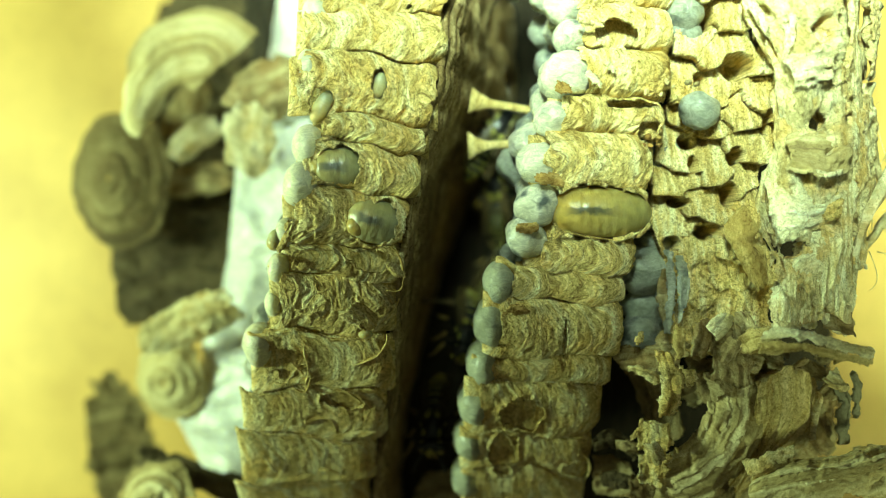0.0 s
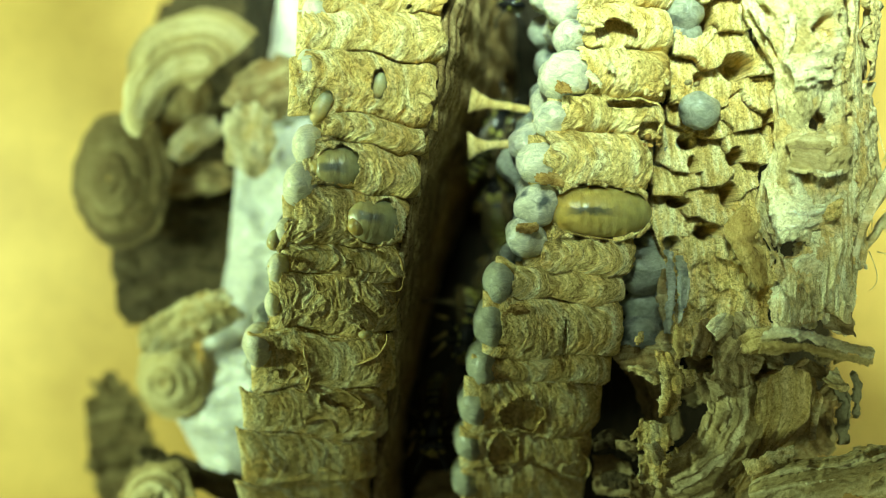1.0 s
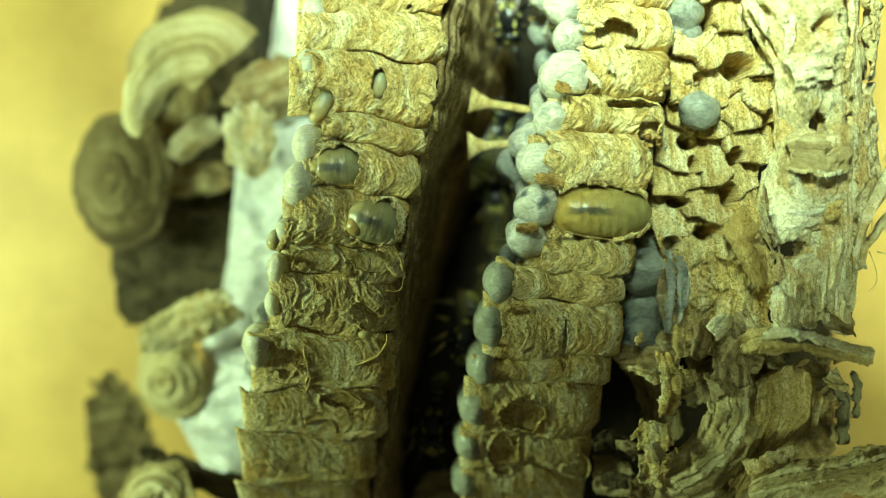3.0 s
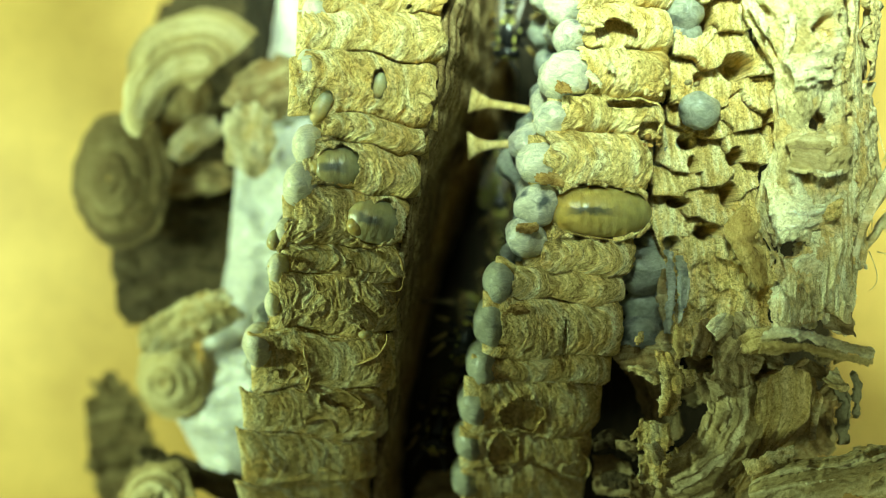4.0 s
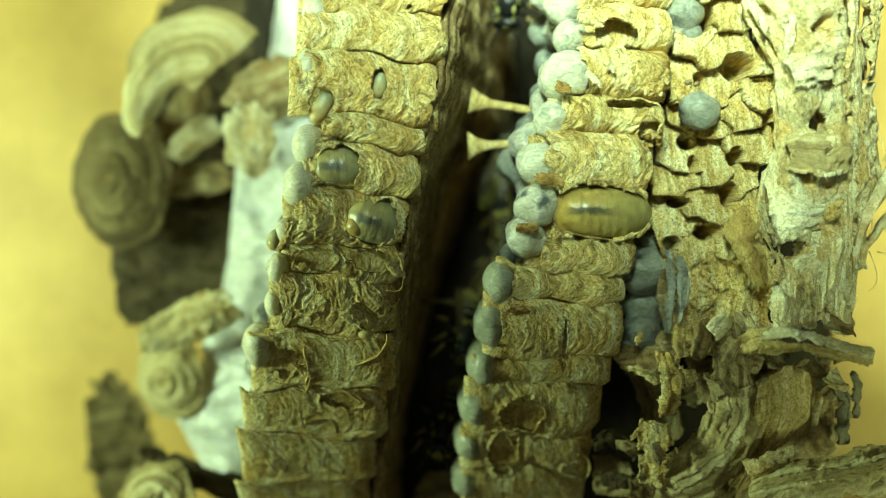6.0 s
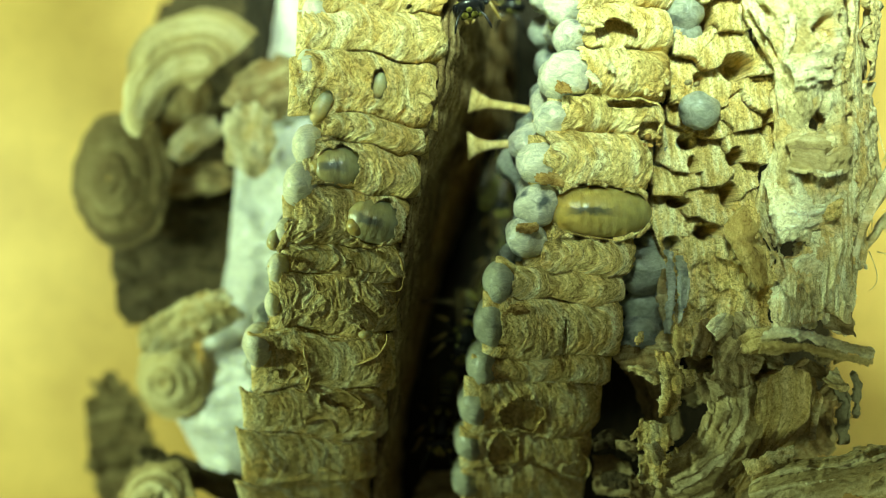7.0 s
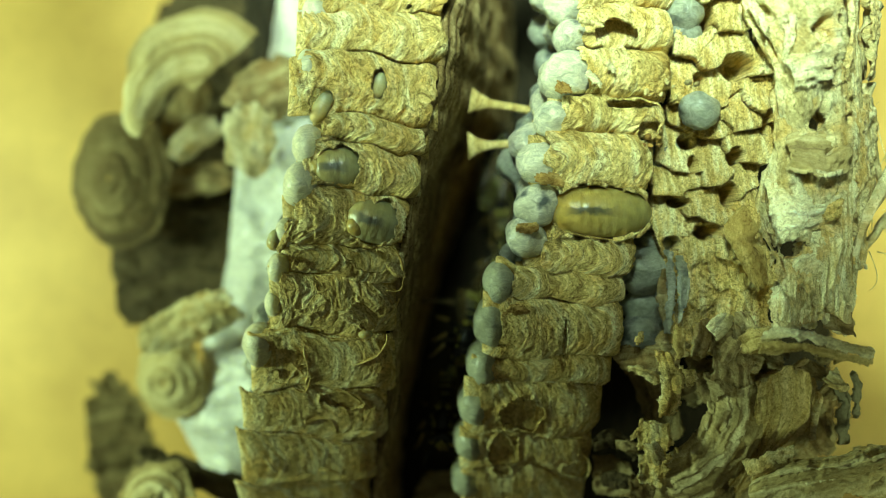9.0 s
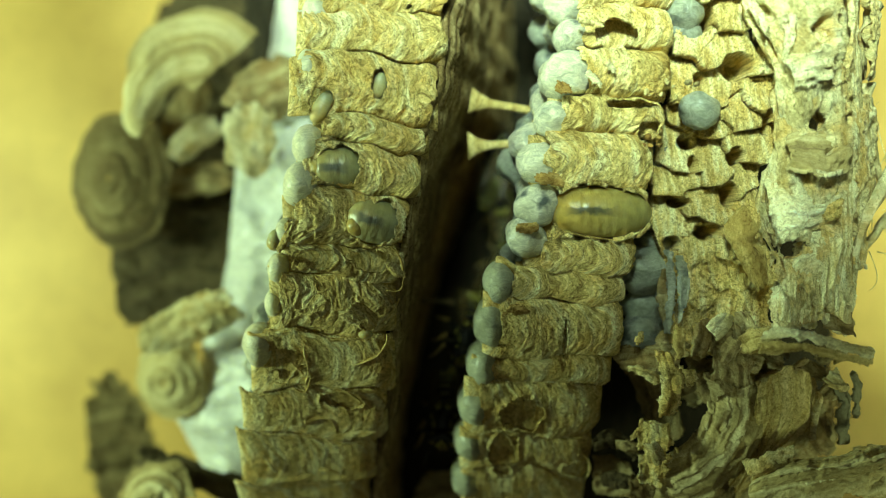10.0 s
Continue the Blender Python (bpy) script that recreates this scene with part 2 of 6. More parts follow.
def shell(name, p, thick, mat, parent=None, label="", keep=None, flip=False, uv=None, straight=False):
    """A sheet of paper of that thickness over the grid of points p, with the cells of the grid that keep leaves."""
    n, m = p.shape[:2]
    nor = np.array([0, 0, 1.0]) if straight else normals(p) * (-1 if flip else 1)
    keep = np.ones((n - 1, m - 1), bool) if keep is None else keep
    idx = np.arange(n * m).reshape(n, m)
    quad = np.stack([idx[:-1, :-1], idx[1:, :-1], idx[1:, 1:], idx[:-1, 1:]], -1)
    if flip:
        quad = quad[..., ::-1]
    outer = quad[keep]
    pad = np.pad(keep, 1)
    sides = []
    for (di, dj), (a, b) in {(-1, 0): (3, 0), (1, 0): (1, 2), (0, -1): (0, 1), (0, 1): (2, 3)}.items():
        edge = keep & ~pad[1 + di:n + di, 1 + dj:m + dj]
        if flip:
            a, b = 3 - a, 3 - b
            a, b = min((a, b), (b, a), key=lambda k: 0 if (k[0] + 1) % 4 == k[1] else 1)
        sides.append(quad[edge][:, [b, a]])
    sides = np.concatenate(sides)
    off = n * m
    rim = np.column_stack([sides[:, 0], sides[:, 1], sides[:, 1] + off, sides[:, 0] + off])
    faces = np.concatenate([outer, outer[:, ::-1] + off, rim])
    verts = np.concatenate([p.reshape(-1, 3), (p - nor * thick).reshape(-1, 3)])
    if uv is None:
        du, dv = np.linalg.norm(np.diff(p, axis=0), axis=-1).mean(), np.linalg.norm(np.diff(p, axis=1), axis=-1).mean()
        uv = np.stack(np.meshgrid(np.arange(n) * du, np.arange(m) * dv, indexing="ij"), -1)
    g = np.asarray(uv).reshape(-1, 2)
    used, inv = np.unique(faces, return_inverse=True)
    return link(name, verts[used], inv.reshape(faces.shape).tolist(), mat, parent, label, np.concatenate([g, g])[used])


def ball(name, rx, ry, rz, mat, parent=None, label="", n=20, m=14, warp=0.0, seed=0, at=(0, 0, 0), shape=None):
    """A closed rounded body of those half-sizes, roughened by warp."""
    a = np.linspace(0, 2 * math.pi, n, endpoint=False)
    b = np.linspace(-math.pi / 2, math.pi / 2, m + 2)[1:-1]
    A, B = np.meshgrid(a, b, indexing="ij")
    v = np.stack([np.sin(B), np.cos(B) * np.cos(A), np.cos(B) * np.sin(A)], -1).reshape(-1, 3)
    v = np.concatenate([v, [[-1, 0, 0], [1, 0, 0]]])
    if shape:
        v = shape(v)
    v = v * (rx, ry, rz)
    if warp:
        v = v * (1 + warp * rough(v, 0.45, 3, seed))[:, None]
    v = v + np.array(at)
    f = []
    for i in range(n):
        j = (i + 1) % n
        for k in range(m - 1):
            f.append((i * m + k, j * m + k, j * m + k + 1, i * m + k + 1))
        f.append((n * m, j * m, i * m))
        f.append((n * m + 1, i * m + m - 1, j * m + m - 1))
    return link(name, v, f, mat, parent, label)


def rod(name, pts, radii, mat, parent=None, label="", sides=8, wob=0.0):
    """A tapered, closed rod along the points."""
    pts = np.array(pts, float)
    rings, prev = [], None
    for i, q in enumerate(pts):
        d = pts[min(i + 1, len(pts) - 1)] - pts[max(i - 1, 0)]
        d = d / np.linalg.norm(d)
        side = np.cross(d, (0.31, 0.17, 0.93) if prev is None else prev)
        side /= np.linalg.norm(side)
        up = np.cross(side, d)
        prev = up
        ang = np.linspace(0, 2 * math.pi, sides, endpoint=False)
        rings.append(q + radii[i] * (np.cos(ang)[:, None] * side + np.sin(ang)[:, None] * up))
    v = np.concatenate(rings)
    if wob:
        v = v + wob * np.stack([rough(v, 0.9, 2, k) for k in (1, 2, 3)], -1)
    k = len(pts)
    f = [(i * sides + j, i * sides + (j + 1) % sides, (i + 1) * sides + (j + 1) % sides, (i + 1) * sides + j) for i in range(k - 1) for j in range(sides)]
    f += [tuple(range(sides))[::-1], tuple((k - 1) * sides + j for j in range(sides))]
    return link(name, v, f, mat, parent, label)


def thing(name, at, turn=(0, 0, 0), label="", category="", group="", kind=""):
    ob = new(name)
    ob.empty_display_size = 0.002
    ob.matrix_world = pose(*[c * MM for c in at], *turn)
    return tagged(ob, label, category, group, kind)


def put(ob, at, turn=(0, 0, 0)):
    ob.matrix_local = pose(*[c * MM for c in at], *turn)
    return ob


# ---- the board ----
def make_board():
    n = 60
    a = np.linspace(-1, 1, n) ** 3 * 900
    X, Y = np.meshgrid(a, a, indexing="ij")
    ob = shell("ground", np.stack([X, Y, 0 * X], -1), 8, BOARD)
    tagged(ob, "tan board with faint blotches under the nest", "board", kind="structure")


make_board()


# ---- combs ----
ARC, CREST = 75.0, 12.0      # radius of the combs' rounded rim, and where along y it is highest (70 mm)


def rim(y):
    """Height and slope (degrees) of a comb's rim at y."""
    s = (y - CREST) / ARC
    return 70 - ARC + ARC * math.sqrt(1 - s * s), math.degrees(math.asin(s))


def cell_wall(name, length, height, depth, seed, parent, holes=(), mat=None, n=110, m=64, lip=0.35, relief=1.0):
    """One paper cell lying along x, mouth at x = 0, bulging to +z. holes: (place along x, place across, half-length, half-width) of breaks in it, all in mm."""
    x = np.linspace(0, length, n)
    a = np.linspace(-2.75, 2.75, m)
    a = a - 0.28 * np.sin(2 * a) * (m > 30)
    X, A = np.meshgrid(x, a, indexing="ij")
    flat = np.stack([X, A * height / 2, 0 * X + seed * 9.0], -1)
    taper = 1.0 - 0.08 * (X / length) ** 2 + 0.10 * rough(flat * (1, 0.3, 1), 0.2, 2, seed)
    cs, sn = np.cos(A), np.sin(A)
    sway = 0.75 * relief * rough(flat * (1, 0, 1), 0.16, 2, seed + 8)
    y = height * 0.55 * np.sign(sn) * np.abs(sn) ** 0.85 * taper
    z = depth * np.sign(cs) * np.abs(cs) ** 0.62 * taper
    w = warped(flat, 0.35, seed, 0.9)
    ring = X + 1.6 * cs + 1.1 * rough(flat, 0.3, 2, seed + 3)
    step = (ring / 1.3) % 1.0
    out = 0.10 * step + 0.55 * rough(flat, 0.27, 2, seed + 1) + 0.55 * layered(0.5 + 0.5 * rough(w * (1.2, 0.7, 1), 0.40, 3, seed + 2), 5)
    out = out + 0.16 * np.abs(rough(w * (1.5, 0.8, 1), 1.3, 3, seed + 4)) + 0.09 * rough(flat * (1.8, 1, 1), 3.2, 2, seed)
    out = out * relief
    keep = np.ones(X.shape, bool)
    rag = 0.45 + 0.9 * rough(flat, 0.5, 3, seed + 5)
    keep &= (X > rag) & (X < length - 0.4 - 0.5 * rough(flat, 0.6, 3, seed + 6))
    for hx, hy, rx, ry in holes:
        yy = np.where(cs > -0.2, y, 99)
        r = np.sqrt(((X - hx) / rx) ** 2 + ((yy - hy) / ry) ** 2) + 0.38 * rough(flat, 0.42, 3, seed + hx)
        keep &= r > 1
        out = out + lip * np.exp(-((r - 1.05) / 0.2) ** 2)
    y = y + sway
    p = np.stack([X, y + out * sn, z + out * cs], -1)
    k = keep[:-1, :-1] & keep[1:, :-1] & keep[1:, 1:] & keep[:-1, 1:]
    return shell(name, p, 0.28, mat or COMB, parent, keep=k, flip=True)


def cap(parent, at, r, seed, mat=SILK, long=1.0, warp=0.28):
    """A silk dome over a cell's mouth, bulging to -x."""
    ob = ball("cap", r * 1.15 * long, r, r, mat, parent, n=36, m=22, warp=warp, seed=seed)
    return put(ob, at)


def crust(parent, x0, x1, low, high, seed, holes, full=0.8, mat=None, step=0.10):
    """The outer wall of one cell on a comb's rim, between the wavy seams low(x) and high(x), crumpled, ringed and torn. holes: x, y and half-sizes of breaks."""
    n = int((x1 - x0 + 0.8) / step)
    mid = (low(np.array([(x0 + x1) / 2])) + high(np.array([(x0 + x1) / 2])))[0] / 2
    m = int((high(np.array([x0]))[0] - low(np.array([x0]))[0]) / step)
    face = np.linspace(-1, 1, m)
    s = np.concatenate([[-1] * 4, face, [1] * 4])
    down = np.concatenate([[4.5, 3, 1.8, 0.8], 0 * face, [0.8, 1.8, 3, 4.5]])
    X, S_ = np.meshgrid(np.linspace(x0 - 0.8, x1, n), s, indexing="ij")
    lo, hi = low(X), high(X)
    Y = (lo + hi) / 2 + S_ * (hi - lo) / 2
    flat = np.stack([X, Y, 0 * X + seed], -1)
    w = warped(flat, 0.35, seed, 0.9)
    own = math.sin(mid * 12.9)
    calm = float(np.interp(mid, [-14, -6, -1, 6], [0.13, 0.27, 0.55, 1.0]))
    shut = np.clip(0.5 + 2.2 * rough(np.stack([X, 0 * X + mid, 0 * X], -1), 0.16, 2, seed + 21), 0, 1)
    split = 1.0 * shut ** 2
    bulge = full * (0.8 + 0.3 * own) * (1 - np.abs(S_) ** 2.6 * (0.25 + 0.75 * shut))
    flatten = float(np.interp(mid, [-14, -7], [0.05, 1.0])) if full < 0.6 else 1.0
    bulge, split = bulge * flatten, split * flatten
    ring = X + 1.5 * S_ ** 2 + 1.3 * rough(flat, 0.28, 2, seed + 3)
    grown = np.stack([ring, Y, 0 * X + seed], -1)
    out = 0.7 * rough(flat, 0.17, 2, seed + 1) + 0.8 * layered(0.5 + 0.5 * rough(warped(grown, 0.3, seed, 0.8) * (1.25, 0.5, 1), 0.42, 3, seed + 2), 5)
    out = out + 0.10 * np.abs(np.sin(math.pi * ring / 1.1)) ** 0.7 + 0.45 * layered(0.5 + 0.5 * rough(warped(grown, 0.8, seed + 5, 0.6) * (1.5, 0.55, 1), 0.9, 3, seed + 15), 4) - 0.5 * np.clip(4 * (np.abs(rough(w, 0.7, 2, seed + 16)) - 0.46), 0, 1)
    out = out - 0.9 * np.exp(-np.abs(rough(w * (0.7, 1.2, 1), 0.22, 2, seed + 7)) / 0.025) * np.clip(2 * rough(flat, 0.12, 1, seed + 9), 0, 1)
    fibres = warped(grown, 0.9, seed + 31, 0.8) * (2.4, 1.1, 1)
    fine = 0.46 * (1 - np.abs(rough(fibres, 1.0, 2, seed + 4))) + 0.10 * rough(flat * (1.6, 1, 1), 2.8, 2, seed)
    out = bulge - split * np.exp(-(1 - np.abs(S_)) / 0.09) + calm * (out - 0.4) + fine * (0.05 + 0.95 * calm)
    ends = 1.3 * np.exp(-(X - x0 + 0.8) / 0.6) + 1.6 * np.exp(-(x1 - X - 0.9 * S_ ** 4) / 0.6)
    out = out - ends
    keep = (X > x0 + 0.7 + (0.75 * (1 - calm) if full > 0.6 else 0.0) + (0.8 + 2.0 * calm) * rough(flat, 0.30, 3, seed + 5) + 0.4 * S_ ** 4) & (X < x1 - 0.1 - 1.3 * rough(flat, 0.5, 3, seed + 6) - 0.9 * S_ ** 4)
    for hx, hy, rx, ry in holes:
        if hx + rx < x0 - 1 or hx - rx > x1 + 1:
            continue
        r = np.sqrt(((X - hx) / rx) ** 2 + ((Y - hy) / ry) ** 2) + (0.18 if rx > 4 else 0.55) * rough(flat, 0.36, 2, seed + hx) + (0.08 if rx > 4 else 0.3) * rough(flat, 1.1, 2, seed + hy)
        keep &= r > 1
        out = out + 0.12 * np.exp(-((r - 1.02) / 0.15) ** 2) - 0.1 * np.exp(-((r - 1.4) / 0.3) ** 2)
    t = (Y - CREST) / ARC
    N = np.stack([0 * t, t, np.sqrt(1 - t * t)], -1)
    base = np.stack([X, Y, 70 - ARC + ARC * np.sqrt(1 - t * t)], -1)
    p = base + N * (out - down - 0.6)[..., None]
    p[..., 1] += np.where(down > 0, -S_ * 0.12 * np.minimum(down, 1), 0)
    c = np.s_[::5, 4:-4:4]
    inner = base[c] + N[c] * (0.4 * out[c] - np.interp(mid, [-10, 0], [1.0, 2.5]) + 0.8 * S_[c] ** 2)[..., None]
    shell("inner_wall", inner, 0.3, COMB, parent, uv=np.stack([ring[c], Y[c]], -1))
    k = keep[:-1, :-1] & keep[1:, :-1] & keep[1:, 1:] & keep[:-1, 1:]
    return shell("cell", p, 0.30, mat or COMB, parent, keep=k, uv=np.stack([ring, Y], -1))


def seam(y, seed, slant=-0.04, middle=0.0):
    """A wavy seam between two cells near that y."""
    slant = slant + 0.07 * math.sin(y * 5.3 + seed)
    return lambda x: y + slant * (x - middle) + 1.5 * rough(np.stack([x, 0 * x + y, 0 * x], -1), 0.22, 3, seed)


def comb(name, cells, holes, caps, lean, label, seed, rows=3, full=0.8):
    """A comb seen on its rim: a stack of cells along the arc. cells: y from, y to, x of the mouth, x of the base; lean: x per mm of depth."""
    ob = thing(name, (0, 0, 0), label=label, category="nest comb")
    middle = sum(c[2] + c[3] for c in cells) / 2 / len(cells)
    edges = [seam(cells[0][1], seed, -0.04, middle)] + [seam(c[0], seed, -0.04, middle) for c in cells]
    for i, (y0, y1, x0, x1) in enumerate(cells):
        y = (y0 + y1) / 2
        z, slope = rim(y)
        outw = Vector((0, math.sin(math.radians(slope)), math.cos(math.radians(slope))))
        crust(ob, x0, x1, edges[i + 1], edges[i], seed, holes, full)
        for row in range(1, rows):
            low = row * 4.3 + 2.4
            side = lean * min(low, 9) * min(1.0, max(0.0, (y + 4) / 12))
            c = Vector((0, y + (2.4 if row % 2 else 0), z)) - outw * low
            jit = 0.5 * math.sin(i * 7.1 + row * 3.3) + (2.2 * min(1.0, max(0.0, (1 - y) / 5)) if lean < 0 else 0)
            w = cell_wall("cell", x1 - x0 - 3.2, 5.2, 2.6, 50 + i + row * 31.3, ob, n=40, m=28)
            put(w, (x0 + side + 0.8 + jit, c.y, c.z), (-slope, 0, -3))
            # low and deep caps take dim silk in place of shade
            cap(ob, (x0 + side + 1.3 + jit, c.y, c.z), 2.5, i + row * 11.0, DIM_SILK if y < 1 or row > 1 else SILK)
    for i, (x, y, r, drop, kind) in enumerate(caps):
        low = kind < 3 and y < -2
        r = 1.08 * r if kind == 3 else 1.08 * r if low else r
        z, slope = rim(y)
        # below y = -2 the rim caps' dimness is coloured in
        cap(ob, (x + (0.45 * r - 1.5 if low else 0.32 * r if kind == 3 else 0.45 * r), y, z - drop), r, i * 2.3 + 1, DIM_MILK if low else (SILK, GREY_SILK, DIM_SILK, BUBBLE)[kind], 0.62 if low else 0.66 if kind == 3 else 0.95, 0.17 if low or kind == 3 else 0.24)
    return ob


# each comb's first three cells are unseen, added to block lamplight from the gap
LEFT_CELLS = [(47.98, 58.02, -17.4, 2.26), (40.18, 47.98, -16.99, 1.95), (33.6, 40.18, -16.67, 1.49), (28.53, 33.6, -16.58, 1.07), (22.66, 28.53, -16.71, 0.72), (15.68, 22.66, -17.48, -0.39), (12.03, 15.68, -14.56, -1.69), (6.58, 12.03, -16.52, -2.54), (0.59, 6.58, -18.22, -3.92), (-3.23, 0.59, -18.68, -4.6), (-10.14, -3.23, -19.89, -5.19),
              (-17.14, -10.14, -22.69, -5.84), (-23.67, -17.14, -24.28, -6.84), (-30.91, -23.67, -25.41, -8.37), (-39.45, -30.91, -26.66, -9.77)]
LEFT_HOLES = [(*(-7.3, 18.64, 69.71)[:2], 1.1, 1.7), (*(-13.93, 16.47, 69.87)[:2], 1.5, 1.9), (*(-11.84, 9.3, 69.95)[:2], 2.0, 2.1), (*(-7.97, 3.2, 69.48)[:2], 2.3, 2.5), (*(-14.73, -1.12, 68.84)[:2], 2.6, 1.3), (*(-8.49, -1.38, 68.8)[:2], 3.0, 1.4),
              (*(-19.3, -13.66, 65.48)[:2], 2.3, 1.5), (*(-11.92, -18.78, 63.39)[:2], 2.4, 1.2), (*(-15.81, -22.87, 61.4)[:2], 1.7, 1.2), (*(-15.58, -10, 66.7)[:2], 1.0, 0.5), (*(-5.71, -5.57, 67.91)[:2], 0.7, 1.3), (*(-3.9, 28.18, 68.23)[:2], 0.35, 0.3)]
LEFT_CAPS = [(*(-15.8, 27.83, 68.31)[:2], 1.9, 1.6, 3), (*(-16.4, 21.51, 69.39)[:2], 2.0, 2.2, 3), (*(-16.6, 12.2, 70)[:2], 2.3, 1.8, 3), (*(-17.5, 7.6, 69.86)[:2], 2.7, 1.7, 3),
             (*(-19.04, 2.03, 69.33)[:2], 1.6, 2.0, 3), (*(-20.16, -2.24, 68.64)[:2], 1.7, 2.4, 3), (*(-20.75, -6.59, 67.66)[:2], 1.6, 2.6, 3), (*(-23.21, -11.54, 66.21)[:2], 2.5, 2.6, 3)]
RIGHT_CELLS = [(47.98, 58.02, 17.18, 31.37), (40.18, 47.98, 16.09, 29.67), (33.6, 40.18, 15.31, 28.45), (28.53, 33.6, 14.38, 27.57), (23.54, 28.53, 15.54, 27.07), (17.65, 23.54, 15.09, 26.52), (13.33, 17.65, 13.08, 25.76), (7.36, 13.33, 10.79, 24.44), (1.24, 7.36, 11.81, 24.41), (-3.04, 1.24, 10.25, 22.74), (-6.59, -3.04, 7.02, 21.73),
               (-12.95, -6.59, 5.5, 21.74), (-16.99, -12.95, 4.23, 20.54), (-23.43, -16.99, 3.35, 19.66), (-29.3, -23.43, 2.87, 19.11), (-36.22, -29.3, 3.13, 18.79)]
RIGHT_HOLES = [(*(19.78, 24.91, 68.88)[:2], 2.1, 1.5), (*(18.01, 4.24, 69.6)[:2], 6.1, 3.15), (*(23.8, 13.85, 69.98)[:2], 1.3, 1.3), (*(21.87, 16.66, 69.85)[:2], 2.6, 0.6), (*(10.0, -20.2, 63.05)[:2], 2.7, 2.4), (*(7.9, -26.0, 60.3)[:2], 1.7, 2.6),
               (*(11.58, 7.87, 69.89)[:2], 1.5, 0.7), (*(9.87, 2.55, 69.4)[:2], 0.9, 0.5), (*(14.5, -10, 66.7)[:2], 0.3, 2.6), (*(17.15, -28.42, 58.18)[:2], 1.7, 1.0), (*(7.15, -11.54, 66.21)[:2], 0.5, 0.3)]
RIGHT_CAPS = [(*(13.32, 28.89, 68.07)[:2], 2.3, 1.8, 0), (*(14.07, 24.91, 68.88)[:2], 2.1, 1.4, 1), (*(13.13, 20.44, 69.52)[:2], 3.1, 2.2, 0), (*(11.9, 15.29, 69.93)[:2], 2.2, 1.6, 0), (*(10.14, 10.14, 69.98)[:2], 2.4, 2.4, 0),
              (*(10.04, 5.28, 69.7)[:2], 2.5, 1.8, 1), (*(8.78, 1.38, 69.24)[:2], 2.3, 2.2, 1), (*(7.01, -3.9, 68.3)[:2], 2.4, 2.2, 0), (*(5.89, -8.76, 67.07)[:2], 2.9, 2.8, 1), (*(5.04, -14.09, 65.32)[:2], 2.9, 2.9, 2),
              (*(4.03, -19.23, 63.19)[:2], 2.9, 3.0, 1), (*(3.56, -24.48, 60.53)[:2], 2.7, 3.0, 2), (*(3.23, -30.01, 57.13)[:2], 2.7, 3.0, 1)]
left_comb = comb("nest_comb", LEFT_CELLS, LEFT_HOLES, LEFT_CAPS, 0.20, "yellow-brown paper comb seen on its rim, with broken cells", 3.0, full=0.5)
right_comb = comb("nest_comb", RIGHT_CELLS, RIGHT_HOLES, RIGHT_CAPS, -0.22, "yellow-brown paper comb with white silk caps on its cells", 8.0, rows=3, full=0.85)


def torn_edge(parent, pts, seed):
    """A thin raised edge of torn paper that runs over the rim along pts."""
    pts = np.array(pts, float)
    k = np.concatenate([[0], np.cumsum(np.linalg.norm(np.diff(pts, axis=0), axis=1))])
    n = max(10, int(k[-1] / 0.3))
    q = np.stack([np.interp(np.linspace(0, k[-1], n), k, pts[:, a]) for a in range(3)], -1)
    q = np.stack([np.convolve(np.pad(q[:, a], 2, mode="edge"), np.ones(5) / 5, "valid") for a in range(3)], -1)
    q[:, 2] -= 0.50
    width = 0.14 + 0.09 * rough(q, 0.7, 2, seed)
    width *= np.sin(np.pi * np.linspace(0.06, 0.94, n)) ** 0.5
    rod("torn_edge", q, np.clip(width, 0.05, 1), COMB, parent, sides=6, wob=0.14)


def comb_back(parent):
    """The ridged brown paper that closes the bases of the left comb's cells."""
    n, m = 170, 190
    d = np.linspace(2.0, 52, n)
    y = np.linspace(-44, 56, m)
    D, Y = np.meshgrid(d, y, indexing="ij")
    top = 70 - ARC + np.sqrt(ARC ** 2 - (Y - CREST) ** 2)
    edge = np.interp(Y, [-32, -18, 0, 10, 19, 30], [-8.6, -6.6, -4.8, -3.4, -1.0, 0.7])
    flat = np.stack([D, Y, 0 * D], -1)
    ridge = np.abs(np.sin(math.pi * (D + 0.5 * rough(flat, 0.25, 2, 4)) / 1.45))
    lump = np.cos(2 * math.pi * (Y + 0.5 * rough(flat, 0.2, 1, 2)) / 4.9)
    X = edge - 0.3 - 0.9 * np.exp(-(D - 2.0) / 1.2) + np.interp(Y, [-24, -10, 2, 12, 20], [0.03, 0.07, 0.13, 0.19, 0.25]) * D + 0.36 * ridge + 0.10 * lump + 0.5 * rough(flat, 0.3, 2, 1) + 0.15 * rough(flat, 1.6, 2, 7)
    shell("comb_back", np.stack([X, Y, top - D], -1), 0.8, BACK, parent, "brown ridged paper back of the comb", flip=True)


